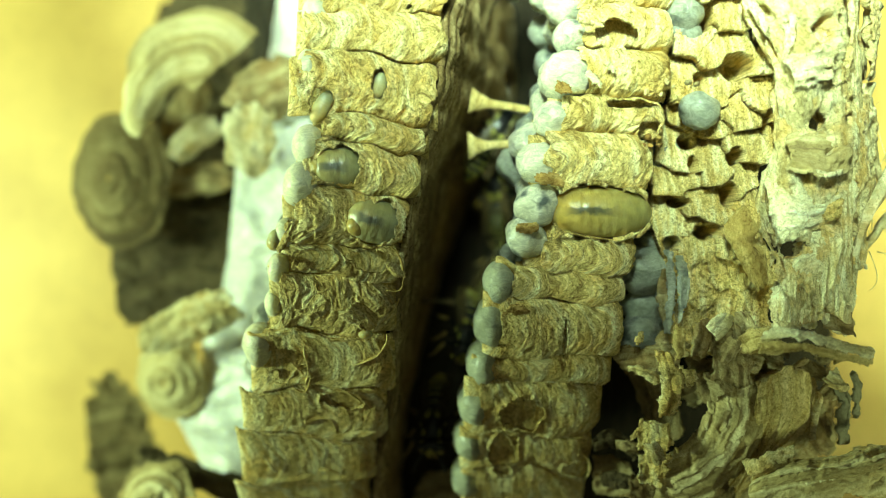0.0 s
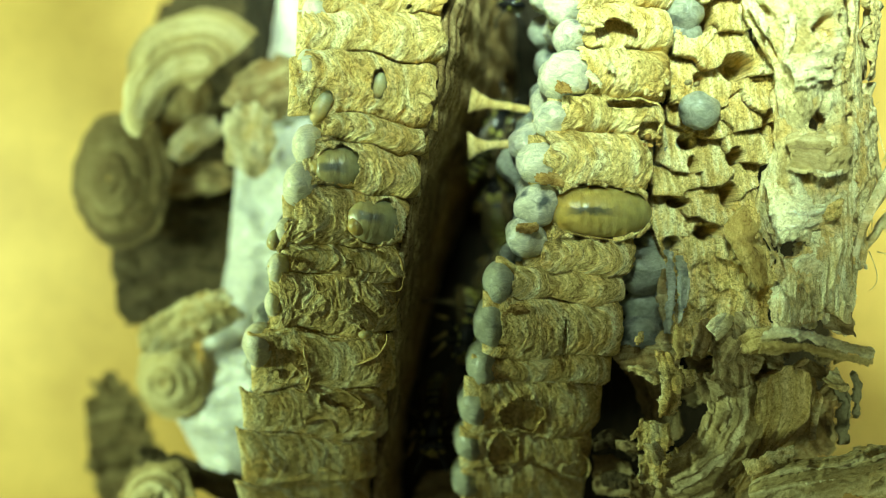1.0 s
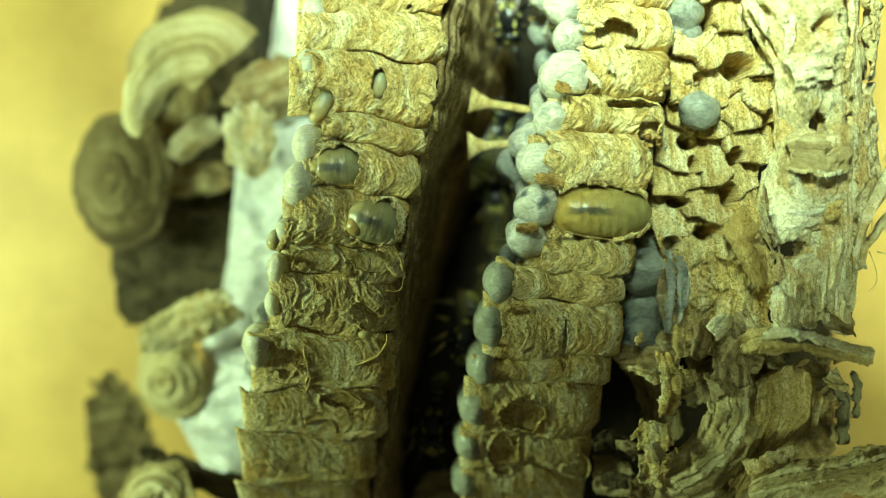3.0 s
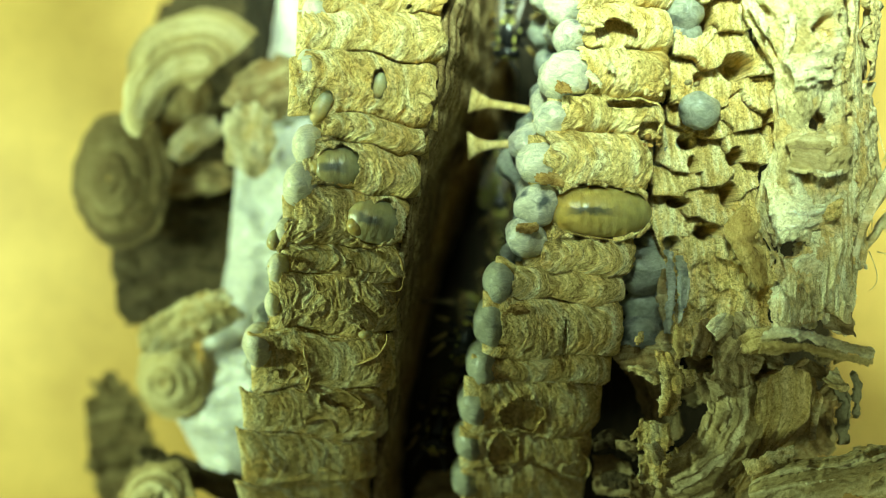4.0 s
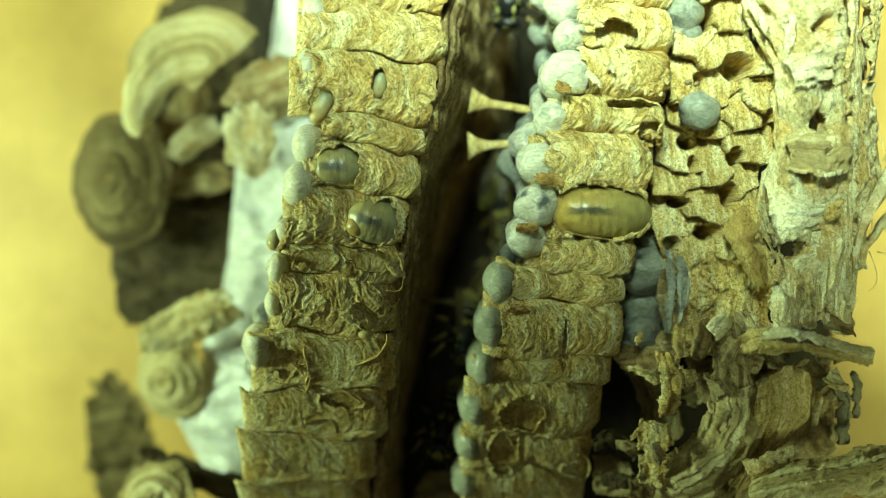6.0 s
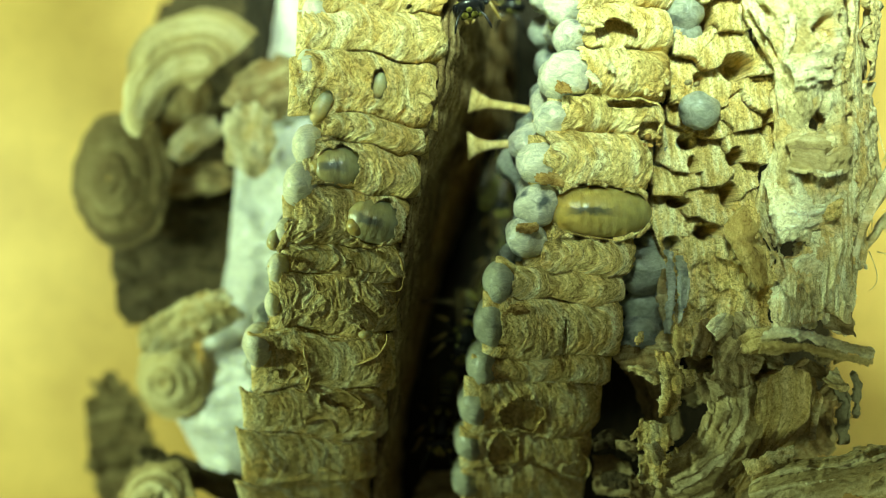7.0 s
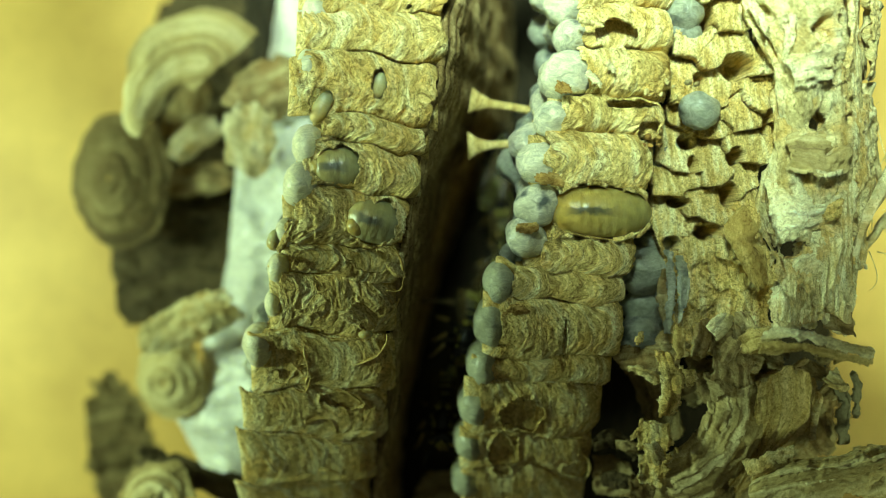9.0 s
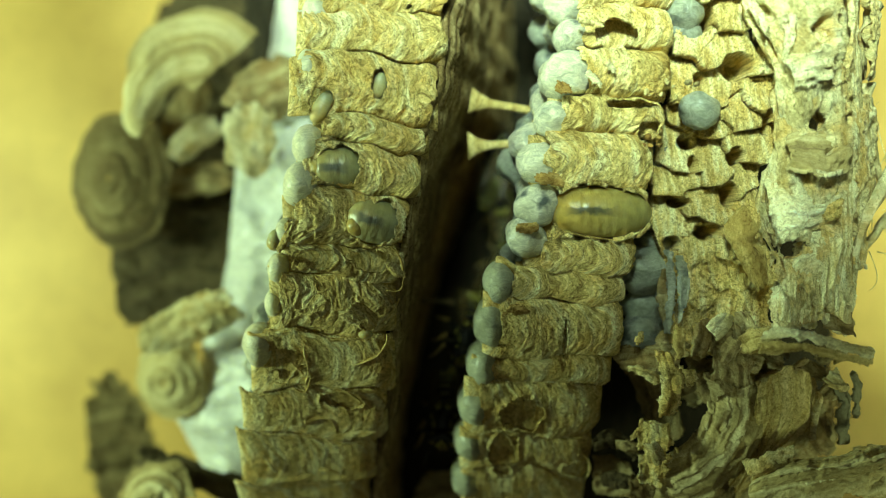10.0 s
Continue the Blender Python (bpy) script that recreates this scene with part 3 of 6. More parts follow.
comb_back(left_comb)
for i, pts in enumerate((
        [(-6.15, 0.33, 69.34), (-5.11, -0.59, 69.19), (-4.6, -2.56, 68.82), (-4.69, -4.82, 68.34), (-5.55, -5.09, 68.28), (-6.87, -4.82, 68.34)],
        [(-6.76, -9.98, 66.96), (-6.52, -11.02, 66.63), (-7.7, -12.77, 66.04), (-9.76, -13.83, 65.66), (-11.13, -14.05, 65.58)],
        [(-16.91, -10.74, 66.72), (-16.49, -12.91, 65.99), (-16.27, -14.91, 65.26), (-16.89, -17.09, 64.38)],
        [(-20.66, -16.21, 64.74), (-18.76, -16.5, 64.62), (-17.34, -17.68, 64.13), (-16.41, -17.09, 64.38), (-15.95, -15.27, 65.12)],
        [(-14, -17.09, 64.38), (-12.28, -16.94, 64.44), (-11.29, -17.83, 64.06), (-9.95, -18.73, 63.67), (-9.64, -19.48, 63.32)],
        [(-23.04, -26.05, 59.88), (-22.01, -28.17, 58.59), (-21.25, -29.03, 58.03)],
        [(-16.24, -28.34, 58.48), (-14.08, -28.6, 58.31), (-13.02, -29.92, 57.44)],
        [(-18.42, -13.48, 65.79), (-17.29, -14.91, 65.26), (-16.65, -15.49, 65.03)],
        [(-15.03, -3.89, 68.55), (-14.68, -5.22, 68.25), (-12.8, -4.22, 68.48)],
        [(-13.61, 3.97, 69.82), (-11.97, 4.49, 69.87), (-9.36, 6.04, 70.01)])):
    torn_edge(left_comb, pts, 200 + i)
for i, pts in enumerate((
        [(10.56, -16.94, 64.44), (11.77, -17.83, 64.06), (12.77, -19.71, 63.22), (12.98, -21.01, 62.59), (12.53, -22.81, 61.68), (11.74, -23.68, 61.22), (10.35, -24.17, 60.95)],
        [(6.74, -22.18, 62.01), (8.2, -23.6, 61.26), (9.35, -25.64, 60.12), (9.68, -27.74, 58.86), (9.36, -29.92, 57.44)],
        [(15.77, -25.47, 60.22), (18.2, -26.3, 59.73), (19.04, -28.17, 58.59), (18.38, -30.1, 57.32)],
        [(9.42, -6.7, 67.88), (10.69, -6.97, 67.81), (11.86, -8.06, 67.52), (12.16, -9.29, 67.16)],
        [(12.09, -6.91, 67.83), (13.48, -8.88, 67.28), (14.69, -10.53, 66.79), (14.71, -12.35, 66.19)],
        [(16.98, 22.53, 69.51), (18.96, 23.34, 69.39), (20.39, 22.94, 69.45)],
        [(12.8, 1.5, 69.51), (14.09, 2.15, 69.60), (16.72, 1.37, 69.49), (20.65, 0.98, 69.44)])):
    torn_edge(right_comb, pts, 230 + i)


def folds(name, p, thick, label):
    """A near-black sheet in overlapping folds; its colour stands for shade in gaps."""
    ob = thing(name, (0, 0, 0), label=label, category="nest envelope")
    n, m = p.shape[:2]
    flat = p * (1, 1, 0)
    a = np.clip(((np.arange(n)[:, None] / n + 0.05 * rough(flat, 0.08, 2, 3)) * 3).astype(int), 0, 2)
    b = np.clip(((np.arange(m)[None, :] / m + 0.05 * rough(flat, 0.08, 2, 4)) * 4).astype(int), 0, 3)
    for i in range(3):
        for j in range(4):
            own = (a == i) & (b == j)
            shell("fold", p + (0, 0, 0.3 * ((i + j) % 3)), thick, GAP_SHADE, ob, keep=own[:-1, :-1] | own[1:, 1:] | own[1:, :-1] | own[:-1, 1:])


def shade_base():
    """Crumpled sheet under the combs, on the board, added to keep the gap black."""
    n, m = 90, 90
    X, Y = np.meshgrid(np.linspace(-42, 46, n), np.linspace(-62, 70, m), indexing="ij")
    flat = np.stack([X, Y, 0 * X], -1)
    edge = np.minimum(np.minimum(X + 42, 46 - X), np.minimum(Y + 62, 70 - Y))
    Z = 24 * np.clip(edge / 12, 0, 1) ** 0.5 + 2.2 * rough(flat, 0.12, 3, 5) * np.clip(edge / 8, 0, 1) + 0.6
    folds("bottom_envelope", np.stack([X, Y, Z], -1), 0.5, "near-black crumpled sheet added under the combs to stand for deep shade")


shade_base()


# ---- larvae ----
def larva(name, length, width, mat, at, turn, label, rings=11, seed=0):
    ob = thing(name, at, turn, label, "larva")
    n, m = 40, 90

    def body(v):
        t = v[:, 0]
        k = np.abs(t) ** 2.6
        r = np.sqrt(np.clip(1 - k, 0, 1)) / np.maximum(np.sqrt(np.clip(1 - t * t, 1e-6, 1)), 1e-3)
        g = 1 - 0.014 * np.abs(np.sin((t * 0.5 + 0.5) * math.pi * rings)) ** 6
        out = v.copy()
        out[:, 1] *= r * g
        out[:, 2] *= r * g
        return out
    ball("body", length / 2, width / 2, width / 2, mat, ob, n=n, m=m, warp=0.03 if length > 10 else 0.09, seed=seed, shape=body)
    return ob


amber = larva("wasp_larva", 12.2, 6.1, AMBER, (18.37, 4.31, 68), (0, 0, -1.5), "fat translucent amber larva lying in a torn-open cell")
ball("head", 0.8, 1.1, 1.0, LEG, amber, at=(5.4, 0.3, -1.2))
larva_a = larva("wasp_larva", 6.6, 4.9, GREY_LARVA, (-12.14, 9.43, 68.5), (0, 8, 3), "greyish translucent larva in a broken cell", 7, 2)
larva_b = larva("wasp_larva", 6.8, 5.3, GREY_LARVA, (-8.06, 3.24, 68.4), (0, 12, -16), "greyish larva with a dark gut in a broken cell", 6, 5)
for body_of, at in ((larva_a, (-2.3, 0.1, 0.7)), (larva_b, (-1.9, -1.1, 1.1))):
    ball("head", 1.25, 1.2, 1.1, PEARL_AMBER, body_of, "yellowish head of the larva", at=at, warp=0.1)
larva("wasp_larva", 4.2, 2.0, PEARL, (-14.13, 16.58, 68.4), (0, 0, 60), "thin yellowish larva at a cell's mouth", 6, 3)
larva("wasp_larva", 3.4, 1.9, PEARL, (-7.37, 19.01, 68.8), (0, 0, 78), "small pearly larva in a torn cell", 5, 4)
larva("wasp_larva", 2.6, 2.0, PEARL, (-19.66, 1.06, 67.8), (0, 0, 70), "thin yellowish larva at a cell's mouth", 6, 3)
egg = tagged(ball("egg", 0.85, 0.55, 0.5, PEARL, n=16, m=10), "tiny white egg on the rim of the comb", "egg")
put(egg, (-9.06, -9.98, 68.3), (0, 0, 10))


# ---- pillars between the combs ----
def pillar(at, length, turn, seed, thin=0.5, mat=None):
    ob = thing("nest_pillar", at, turn, "pale flared paper pillar joining two combs", "pillar", "pillars between the combs")
    x = np.linspace(-1, 1, 26)
    a = np.linspace(0, 2 * math.pi, 21)
    X, A = np.meshgrid(x, a, indexing="ij")
    r = thin * (1 + 3.2 * np.clip(-X - 0.1, 0, 1) ** 2.0 + 0.6 * np.clip(X - 0.5, 0, 1) ** 2)
    flat = np.stack([X * length / 2, np.cos(A), np.sin(A)], -1)
    r = r * (1 + 0.16 * rough(flat, 0.9, 2, seed))
    shell("stem", np.stack([X * length / 2, r * np.cos(A), 0.55 * r * np.sin(A)], -1), 0.2, mat or TAN, ob, flip=True)


pillar((7.6, 18.45, 58), 8.2, (0, 0, -9), 1)
pillar((7.2, 13.45, 58), 7.8, (0, 0, 3), 2)
# the deepest pillar: shade in the gap put into its darker paper
pillar((-2.04, -7.16, 49), 7.4, (0, 0, -4), 3, 0.42, SHADED)


# ---- envelope sheets ----
def flake(name, at, turn, size, curl, seed, mat, parent=None, label="", category="", n=0, m=0, wrinkle=0.7, thick=0.25, rag=0.42, bow=0.0, torn=0.5):
    """A ragged, curled scrap of paper: size along x and y, curl bends it about x, bow about y."""
    u = np.linspace(-1, 1, n or int(size[0] / 0.17))
    v = np.linspace(-1, 1, m or int(size[1] / 0.17))
    U, V = np.meshgrid(u, v, indexing="ij")
    flat = np.stack([U * size[0] / 2, V * size[1] / 2, 0 * U], -1)
    Z = -curl * V ** 2 - bow * U ** 2 + wrinkle * rough(flat, 0.25, 3, seed) + torn * layered(0.5 + 0.5 * rough(warped(flat, 0.3, seed, 1.0), 0.35, 3, seed + 1), 4) + 0.5 * layered(0.5 + 0.5 * rough(warped(flat, 0.9, seed + 5, 0.5), 0.9, 3, seed + 7), 4) + 0.14 * rough(flat, 2.5, 2, seed)
    r = (np.abs(U) ** 2.5 + np.abs(V) ** 2.5) ** 0.4 + rag * rough(flat, 3.0 / max(size), 2, seed + 2) + 0.6 * rag * rough(flat, 0.55, 3, seed + 9)
    keep = r < 0.84
    k = keep[:-1, :-1] & keep[1:, :-1] & keep[1:, 1:] & keep[:-1, 1:]
    flat[..., 2] = Z
    ob = shell(name, flat, thick, mat, parent, keep=k, uv=np.stack([flat[..., 1] + 0.03 * flat[..., 0] ** 2, flat[..., 0]], -1))
    put(ob, at, turn)
    return tagged(ob, label, category) if label else ob


def fan(name, at, turn, r0, r1, a0, a1, dome, seed, mat, parent=None, label="", category="", n=90, m=170, squash=1.0, thick=0.35, rag=0.14, torn=1.1, bands=3, groove=0.28):
    """A scallop of envelope paper: growth bands round its middle, from angle a0 to a1, domed."""
    t = np.linspace(0, 1, n)
    a = np.radians(np.linspace(a0, a1, m))
    T, A = np.meshgrid(t, a, indexing="ij")
    R = r0 + (r1 - r0) * T
    flat = np.stack([R * np.cos(A), R * np.sin(A), 0 * R], -1)
    R = R * (1 + 0.07 * rough(flat, 0.15, 2, seed) * T)
    Z = dome * (1 - T ** 2) + groove * ((T * (r1 - r0) / 1.5 + 0.3 * rough(flat, 0.3, 2, seed)) % 1.0) + 0.5 * rough(flat, 0.3, 2, seed + 1) + torn * layered(0.5 + 0.5 * rough(warped(flat, 0.25, seed, 1.4), 0.3, 3, seed + 5), 4) + 0.12 * rough(flat, 1.5, 2, seed + 4)
    p = np.stack([R * np.cos(A), squash * R * np.sin(A), Z], -1)
    e = np.minimum(1 - T, np.minimum((A - a.min()), (a.max() - A)) * R / (r1 - r0) * 0.9 if a1 - a0 < 350 else 1.0) + 0.02
    keep = e > rag * (0.6 + rough(flat, 0.4, 3, seed + 2))
    k = keep[:-1, :-1] & keep[1:, :-1] & keep[1:, 1:] & keep[:-1, 1:]
    ob = thing(name, at, turn, label, category)
    cuts = [0.0] + [(j + 0.3 * math.sin(seed * 7 + j)) / bands for j in range(1, bands)] + [1.01]
    wave = T + 0.03 * rough(flat, 0.3, 2, seed + 8)
    for lo, hi in zip(cuts, cuts[1:]):
        mid = (wave >= lo) & (wave < hi)
        shell("growth_band", p - (0, 0, 0.15 * lo * bands), thick, mat, ob, keep=k & (mid[:-1, :-1] | mid[1:, 1:]))
    return ob


def shell_scallop(spine, reach, tear_x, tear_y, height):
    """A pale kidney-shaped scallop: growth bands round a bent spine, torn off along its lower side."""
    spine = np.array(spine)
    X, Y = np.meshgrid(np.linspace(-51, -26, 150), np.linspace(14, 39, 150), indexing="ij")
    P = np.stack([X, Y], -1)
    best, R = np.full(X.shape, 1e9), np.zeros(X.shape)
    for a, b, ra, rb in zip(spine, spine[1:], reach, reach[1:]):
        t = np.clip(((P - a) @ (b - a)) / ((b - a) @ (b - a)), 0, 1)
        d = np.linalg.norm(P - a - t[..., None] * (b - a), axis=-1)
        near = d / (ra + (rb - ra) * t) < best
        best, R = np.where(near, d / (ra + (rb - ra) * t), best), np.where(near, ra + (rb - ra) * t, R)
    flat = np.stack([X, Y, 0 * X], -1)
    T = best + 0.05 * rough(flat, 0.2, 2, 11)
    Z = 3.4 * (1 - np.clip(T, 0, 1.2) ** 2) + 0.40 * (T * 7.5 % 1.0) + 0.4 * rough(flat, 0.3, 2, 12) + 0.12 * rough(flat, 1.5, 2, 14)
    keep = (T < 0.97) & (Y > np.interp(X, tear_x, tear_y) + 0.5 * rough(flat, 0.5, 2, 13))
    k = keep[:-1, :-1] & keep[1:, :-1] & keep[1:, 1:] & keep[:-1, 1:]
    ob = thing("envelope_scallop", (-38, 27, height), label="pale banded paper scallop, curled like a shell", category="envelope scallop")
    for lo, hi in ((-1, 0.36), (0.36, 0.70), (0.70, 2)):
        mid = (T >= lo) & (T < hi)
        shell("growth_band", np.stack([X + 38, Y - 27, Z - 0.12 * lo], -1), 0.35, SHELL, ob, keep=k & (mid[:-1, :-1] | mid[1:, 1:]), uv=np.stack([T * R, Y], -1))


def left_side():
    # the next comb, deeper, closed over with white silk
    n, m = 70, 160
    s = np.linspace(0, 1, n)
    y = np.linspace(-40, 42, m)
    S_, Y = np.meshgrid(s, y, indexing="ij")
    lx = np.interp(Y, [-38, -32, -27, -21, -13, -5, 4, 13, 17, 27, 40], [-36, -40, -43, -41, -37.5, -36, -34.6, -33.5, -32, -27.5, -27])
    flat = np.stack([S_ * 25, Y, 0 * Y], -1)
    X = lx + (-12 - lx) * S_
    lx = lx + 1.6 * rough(np.stack([0 * Y, Y, 0 * Y], -1), 0.16, 2, 6)
    X = lx + (-12 - lx) * S_
    Z = 42 - 9 * (1 - S_) ** 2.2 + 2.4 * rough(flat, 0.16, 2, 3) + 0.7 * rough(flat, 0.4, 2, 5)
    Z = np.where(S_ < 0.03, Z - 16, Z)
    ob = thing("silk_covered_comb", (-25, 0, 30), label="smooth white silk closing a deeper comb", category="nest comb")
    cuts = [-60, -29, -17, -6, 6, 18, 60]
    wave = Y + 2.5 * rough(flat, 0.12, 2, 9)
    for j in range(6):
        own = (wave >= cuts[j]) & (wave < cuts[j + 1])
        lift = 0.25 * np.sin(np.clip((wave - max(cuts[j], -40)) / (min(cuts[j + 1], 42) - max(cuts[j], -40)), 0, 1) * math.pi)
        shell("silk_patch", np.stack([X + 25, Y, Z + lift - 30], -1), 1.0, SHEET_SILK, ob, keep=own[:-1, :-1] | own[1:, 1:])

    # brown inner sheets under it, the shadow on them put into darker paper
    flake("envelope_sheet", (-40.05, 19.55, 24), (0, 0, 10), (24, 36), 3, 1, SHADED, label="dark brown inner sheet of the nest envelope", category="envelope sheet", wrinkle=2)
    flake("envelope_sheet", (-43.31, -3.63, 27), (0, 0, 8), (22, 30), 2, 2, SHADED, label="inner sheet of the nest envelope, shadow put into its colour", category="envelope sheet", wrinkle=1)
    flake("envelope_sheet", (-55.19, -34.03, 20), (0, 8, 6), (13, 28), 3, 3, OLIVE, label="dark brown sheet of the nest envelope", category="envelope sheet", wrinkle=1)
    flake("envelope_sheet", (-35.54, -33.17, 44), (0, 0, -20), (24, 6), 2, 4, SHADED, label="dark brown edge of the nest envelope", category="envelope sheet", wrinkle=0.7)
    flake("envelope_sheet", (-37.93, 39.1, 20), (0, 0, 30), (34, 22), 2, 5, SHADED, label="dark brown inner sheet of the nest envelope", category="envelope sheet", wrinkle=1)

    flake("envelope_sheet", (1.33, -36.94, 42), (0, 0, 5), (16, 10), 1, 6, BROWN, label="brown inner sheet of the nest envelope", category="envelope sheet", wrinkle=1)

    # scallops
    kw = dict(category="envelope scallop")
    shell_scallop([(-35.55, 27.58), (-39.57, 26.91), (-43.43, 23.56), (-44.94, 20.2)], [9.39, 8.72, 5.37, 3.86], [-48.54, -45.61, -42.67, -40.58, -38.48, -36.8, -34.29, -30.52, -27.83], [16.85, 16.85, 19.7, 23.06, 24.4, 23.06, 25.91, 28.92, 32.78], 38)
    fan("envelope_scallop", (-51.13, 11.03, 32), (0, -14, 0), 0.4, 9.4, 0, 360, 3.0, 12, OLIVE, label="olive-brown banded paper scallop", squash=1.26, torn=0.4, groove=0.12, rag=0.10, **kw)
    fan("envelope_scallop", (-41.72, -20.12, 36), (4, -16, 0), 0.3, 6.4, 0, 360, 2.2, 13, SHELL, torn=0.4, label="small pale round paper scallop", **kw)
    fan("envelope_scallop", (-40.13, -36.14, 47), (-10, -14, 0), 0.4, 6.6, 10, 178, 2.0, 14, SHELL, label="pale banded paper scallop", **kw)
    # scraps between them
    kw = dict(category="paper scrap")
    flake("paper_scrap", (-37.95, 16.94, 37), (10, 10, 40), (12, 6), 1, 21, PALE, label="pale torn scrap of nest paper", **kw)
    flake("paper_scrap", (-27.76, 16.3, 44), (0, -14, 80), (12, 9), 1, 22, PALE, label="pale torn scrap of nest paper", **kw)
    flake("paper_scrap", (-25.26, 22.78, 43), (0, 0, 25), (15, 11), 2, 23, BROWN, label="brown torn scrap of nest paper", **kw)
    flake("paper_scrap", (-39.38, 10.85, 32), (0, 0, 10), (14, 6), 1, 24, BROWN, label="brown torn scrap of nest paper", **kw)
    flake("paper_scrap", (-36.2, -10.24, 44), (14, -20, 24), (21, 8), 1.5, 25, CREAM, label="long pale scrap of nest paper", **kw)
    flake("paper_scrap", (-41.02, 22.68, 31), (0, 0, 60), (12, 7), 1.5, 26, BROWN, label="brown torn scrap of nest paper", **kw)


left_side()


# ---- right side: the third comb and the envelope ----
PITS = [(34.66, 21.53, 1.4, 1.5), (30.52, 20.35, 0.6, 0.7), (34.26, 10.7, 0.8, 1.2), (29.32, 12.92, 1.1, 0.9), (29.79, 9.97, 0.5, 1.1), (33.74, 6.3, 0.9, 1.4), (28.38, 5.62, 1.2, 0.6), (31.42, 2.05, 1.1, 1.0),
        (27.44, 0.61, 0.9, 0.8), (31.29, 27.38, 0.8, 1.3), (37.56, 14.69, 0.5, 1.3), (36.46, 24.76, 0.5, 1.4)]
BLOCKS = [(32.53, 32.53), (36.21, 32.2), (33.54, 27.51), (37.22, 28.18), (29.52, 25.5), (33.2, 23.5), (29.52, 21.49), (32.53, 19.61), (37.55, 23.16), (34.54, 16.47), (37.89, 18.48), (28.32, 12.1), (32.2, 9.97),
          (36.53, 12.66), (27.78, 8.31), (31.53, 4.62), (35.66, 7.89), (27.31, 2.91), (30.28, 0.2), (34.54, 1.74), (30.01, -3.99), (34.21, -3.28), (37.19, 4.04), (37.19, -0.93), (29.41, -8.46), (33.52, -8.04), (37.22, -6.63), (30.86, 14.66)]


def wall_edge(y):
    """x at which the outer wall begins."""
    return np.interp(y, [-14, -8, -3, 1, 5, 9, 13, 18.7, 22, 29], [37.5, 37.0, 38.5, 36.5, 36.0, 36.3, 38.6, 38.2, 36.4, 35.0])


def third_comb():
    """Broken cells in staggered rows that climb to the wall, each a blunt block with dark mouths between."""
    ob = thing("nest_comb", (0, 0, 0), label="pale ragged comb with broken empty cells", category="nest comb")
    rnd = random.Random(5)
    mids = np.array([(x, y, rnd.uniform(-0.35, 0.35)) for x, y in BLOCKS])
    for c, (mx, my, rise) in enumerate(mids):
        X, Y = np.meshgrid(np.linspace(mx - 4.8, mx + 4.8, 84), np.linspace(my - 4.8, my + 4.8, 84), indexing="ij")
        flat = np.stack([X, Y, 0 * X], -1)
        w = warped(flat, 0.33, 44, 1.7)
        d = np.sort(np.hypot(w[..., 0, None] - mids[:, 0], (w[..., 1, None] - mids[:, 1]) * 1.05), axis=-1)
        mine = np.argmin(np.hypot(w[..., 0, None] - mids[:, 0], (w[..., 1, None] - mids[:, 1]) * 1.05), axis=-1) == c
        gap = d[..., 1] - d[..., 0]
        Z = 63.6 + 0.34 * (mx - 24) + rise + 0.18 * (X - mx) - np.interp(my, [-6, 3], [0.10, 0.42]) * (Y - my) - np.interp(my, [-6, 3], [0.0, 0.25]) * np.exp(-gap / 0.4) - 0.05 * np.clip(-Y, 0, 40) ** 1.3
        Z = Z + 0.5 * layered(0.5 + 0.5 * rough(w, 0.4, 3, 45), 5) + 1.2 * rough(flat, 0.25, 2, 46) + 0.45 * (1 - np.abs(rough(w * (2.0, 0.8, 1), 1.1, 2, 47))) + 0.35 * layered(0.5 + 0.5 * rough(warped(flat, 0.9, 54, 0.5) * (1.4, 0.7, 1), 0.9, 3, 55), 4) + 0.14 * rough(flat, 2.8, 2, 48)
        for hx, hy, rx, ry in PITS:
            r = np.sqrt(((X - hx) / rx) ** 2 + ((Y - hy) / ry) ** 2) + 0.35 * rough(flat, 0.5, 3, 49)
            Z = Z - 6.5 * np.clip((1.15 - r) / 0.2, 0, 1)
        mine &= d[..., 0] < 4.6 + 1.0 * rough(flat, 0.4, 3, 50)
        mine &= X > np.interp(Y, [-10.6, -3.9, 0, 2.7, 9.4, 16, 23, 30], [27.6, 27.3, 26.6, 25.2, 25.4, 26.8, 27.4, 27.8]) + 0.7 * rough(flat, 0.5, 3, 53)
        mine &= X < wall_edge(Y) + 0.9 + 0.7 * rough(flat, 0.5, 3, 52)
        k = mine[:-1, :-1] | mine[1:, 1:]
        shell("cell", np.stack([X, Y, Z], -1), 2.0, COMB, ob, keep=k, straight=True)
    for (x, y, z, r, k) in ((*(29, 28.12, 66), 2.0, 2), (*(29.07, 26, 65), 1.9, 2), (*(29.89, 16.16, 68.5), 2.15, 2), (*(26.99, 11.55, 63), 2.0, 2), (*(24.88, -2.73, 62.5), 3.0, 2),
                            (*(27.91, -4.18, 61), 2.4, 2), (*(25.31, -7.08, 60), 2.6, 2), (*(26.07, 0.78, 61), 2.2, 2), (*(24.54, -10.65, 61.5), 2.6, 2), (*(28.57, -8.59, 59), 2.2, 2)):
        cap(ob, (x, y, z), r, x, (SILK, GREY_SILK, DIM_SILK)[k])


third_comb()


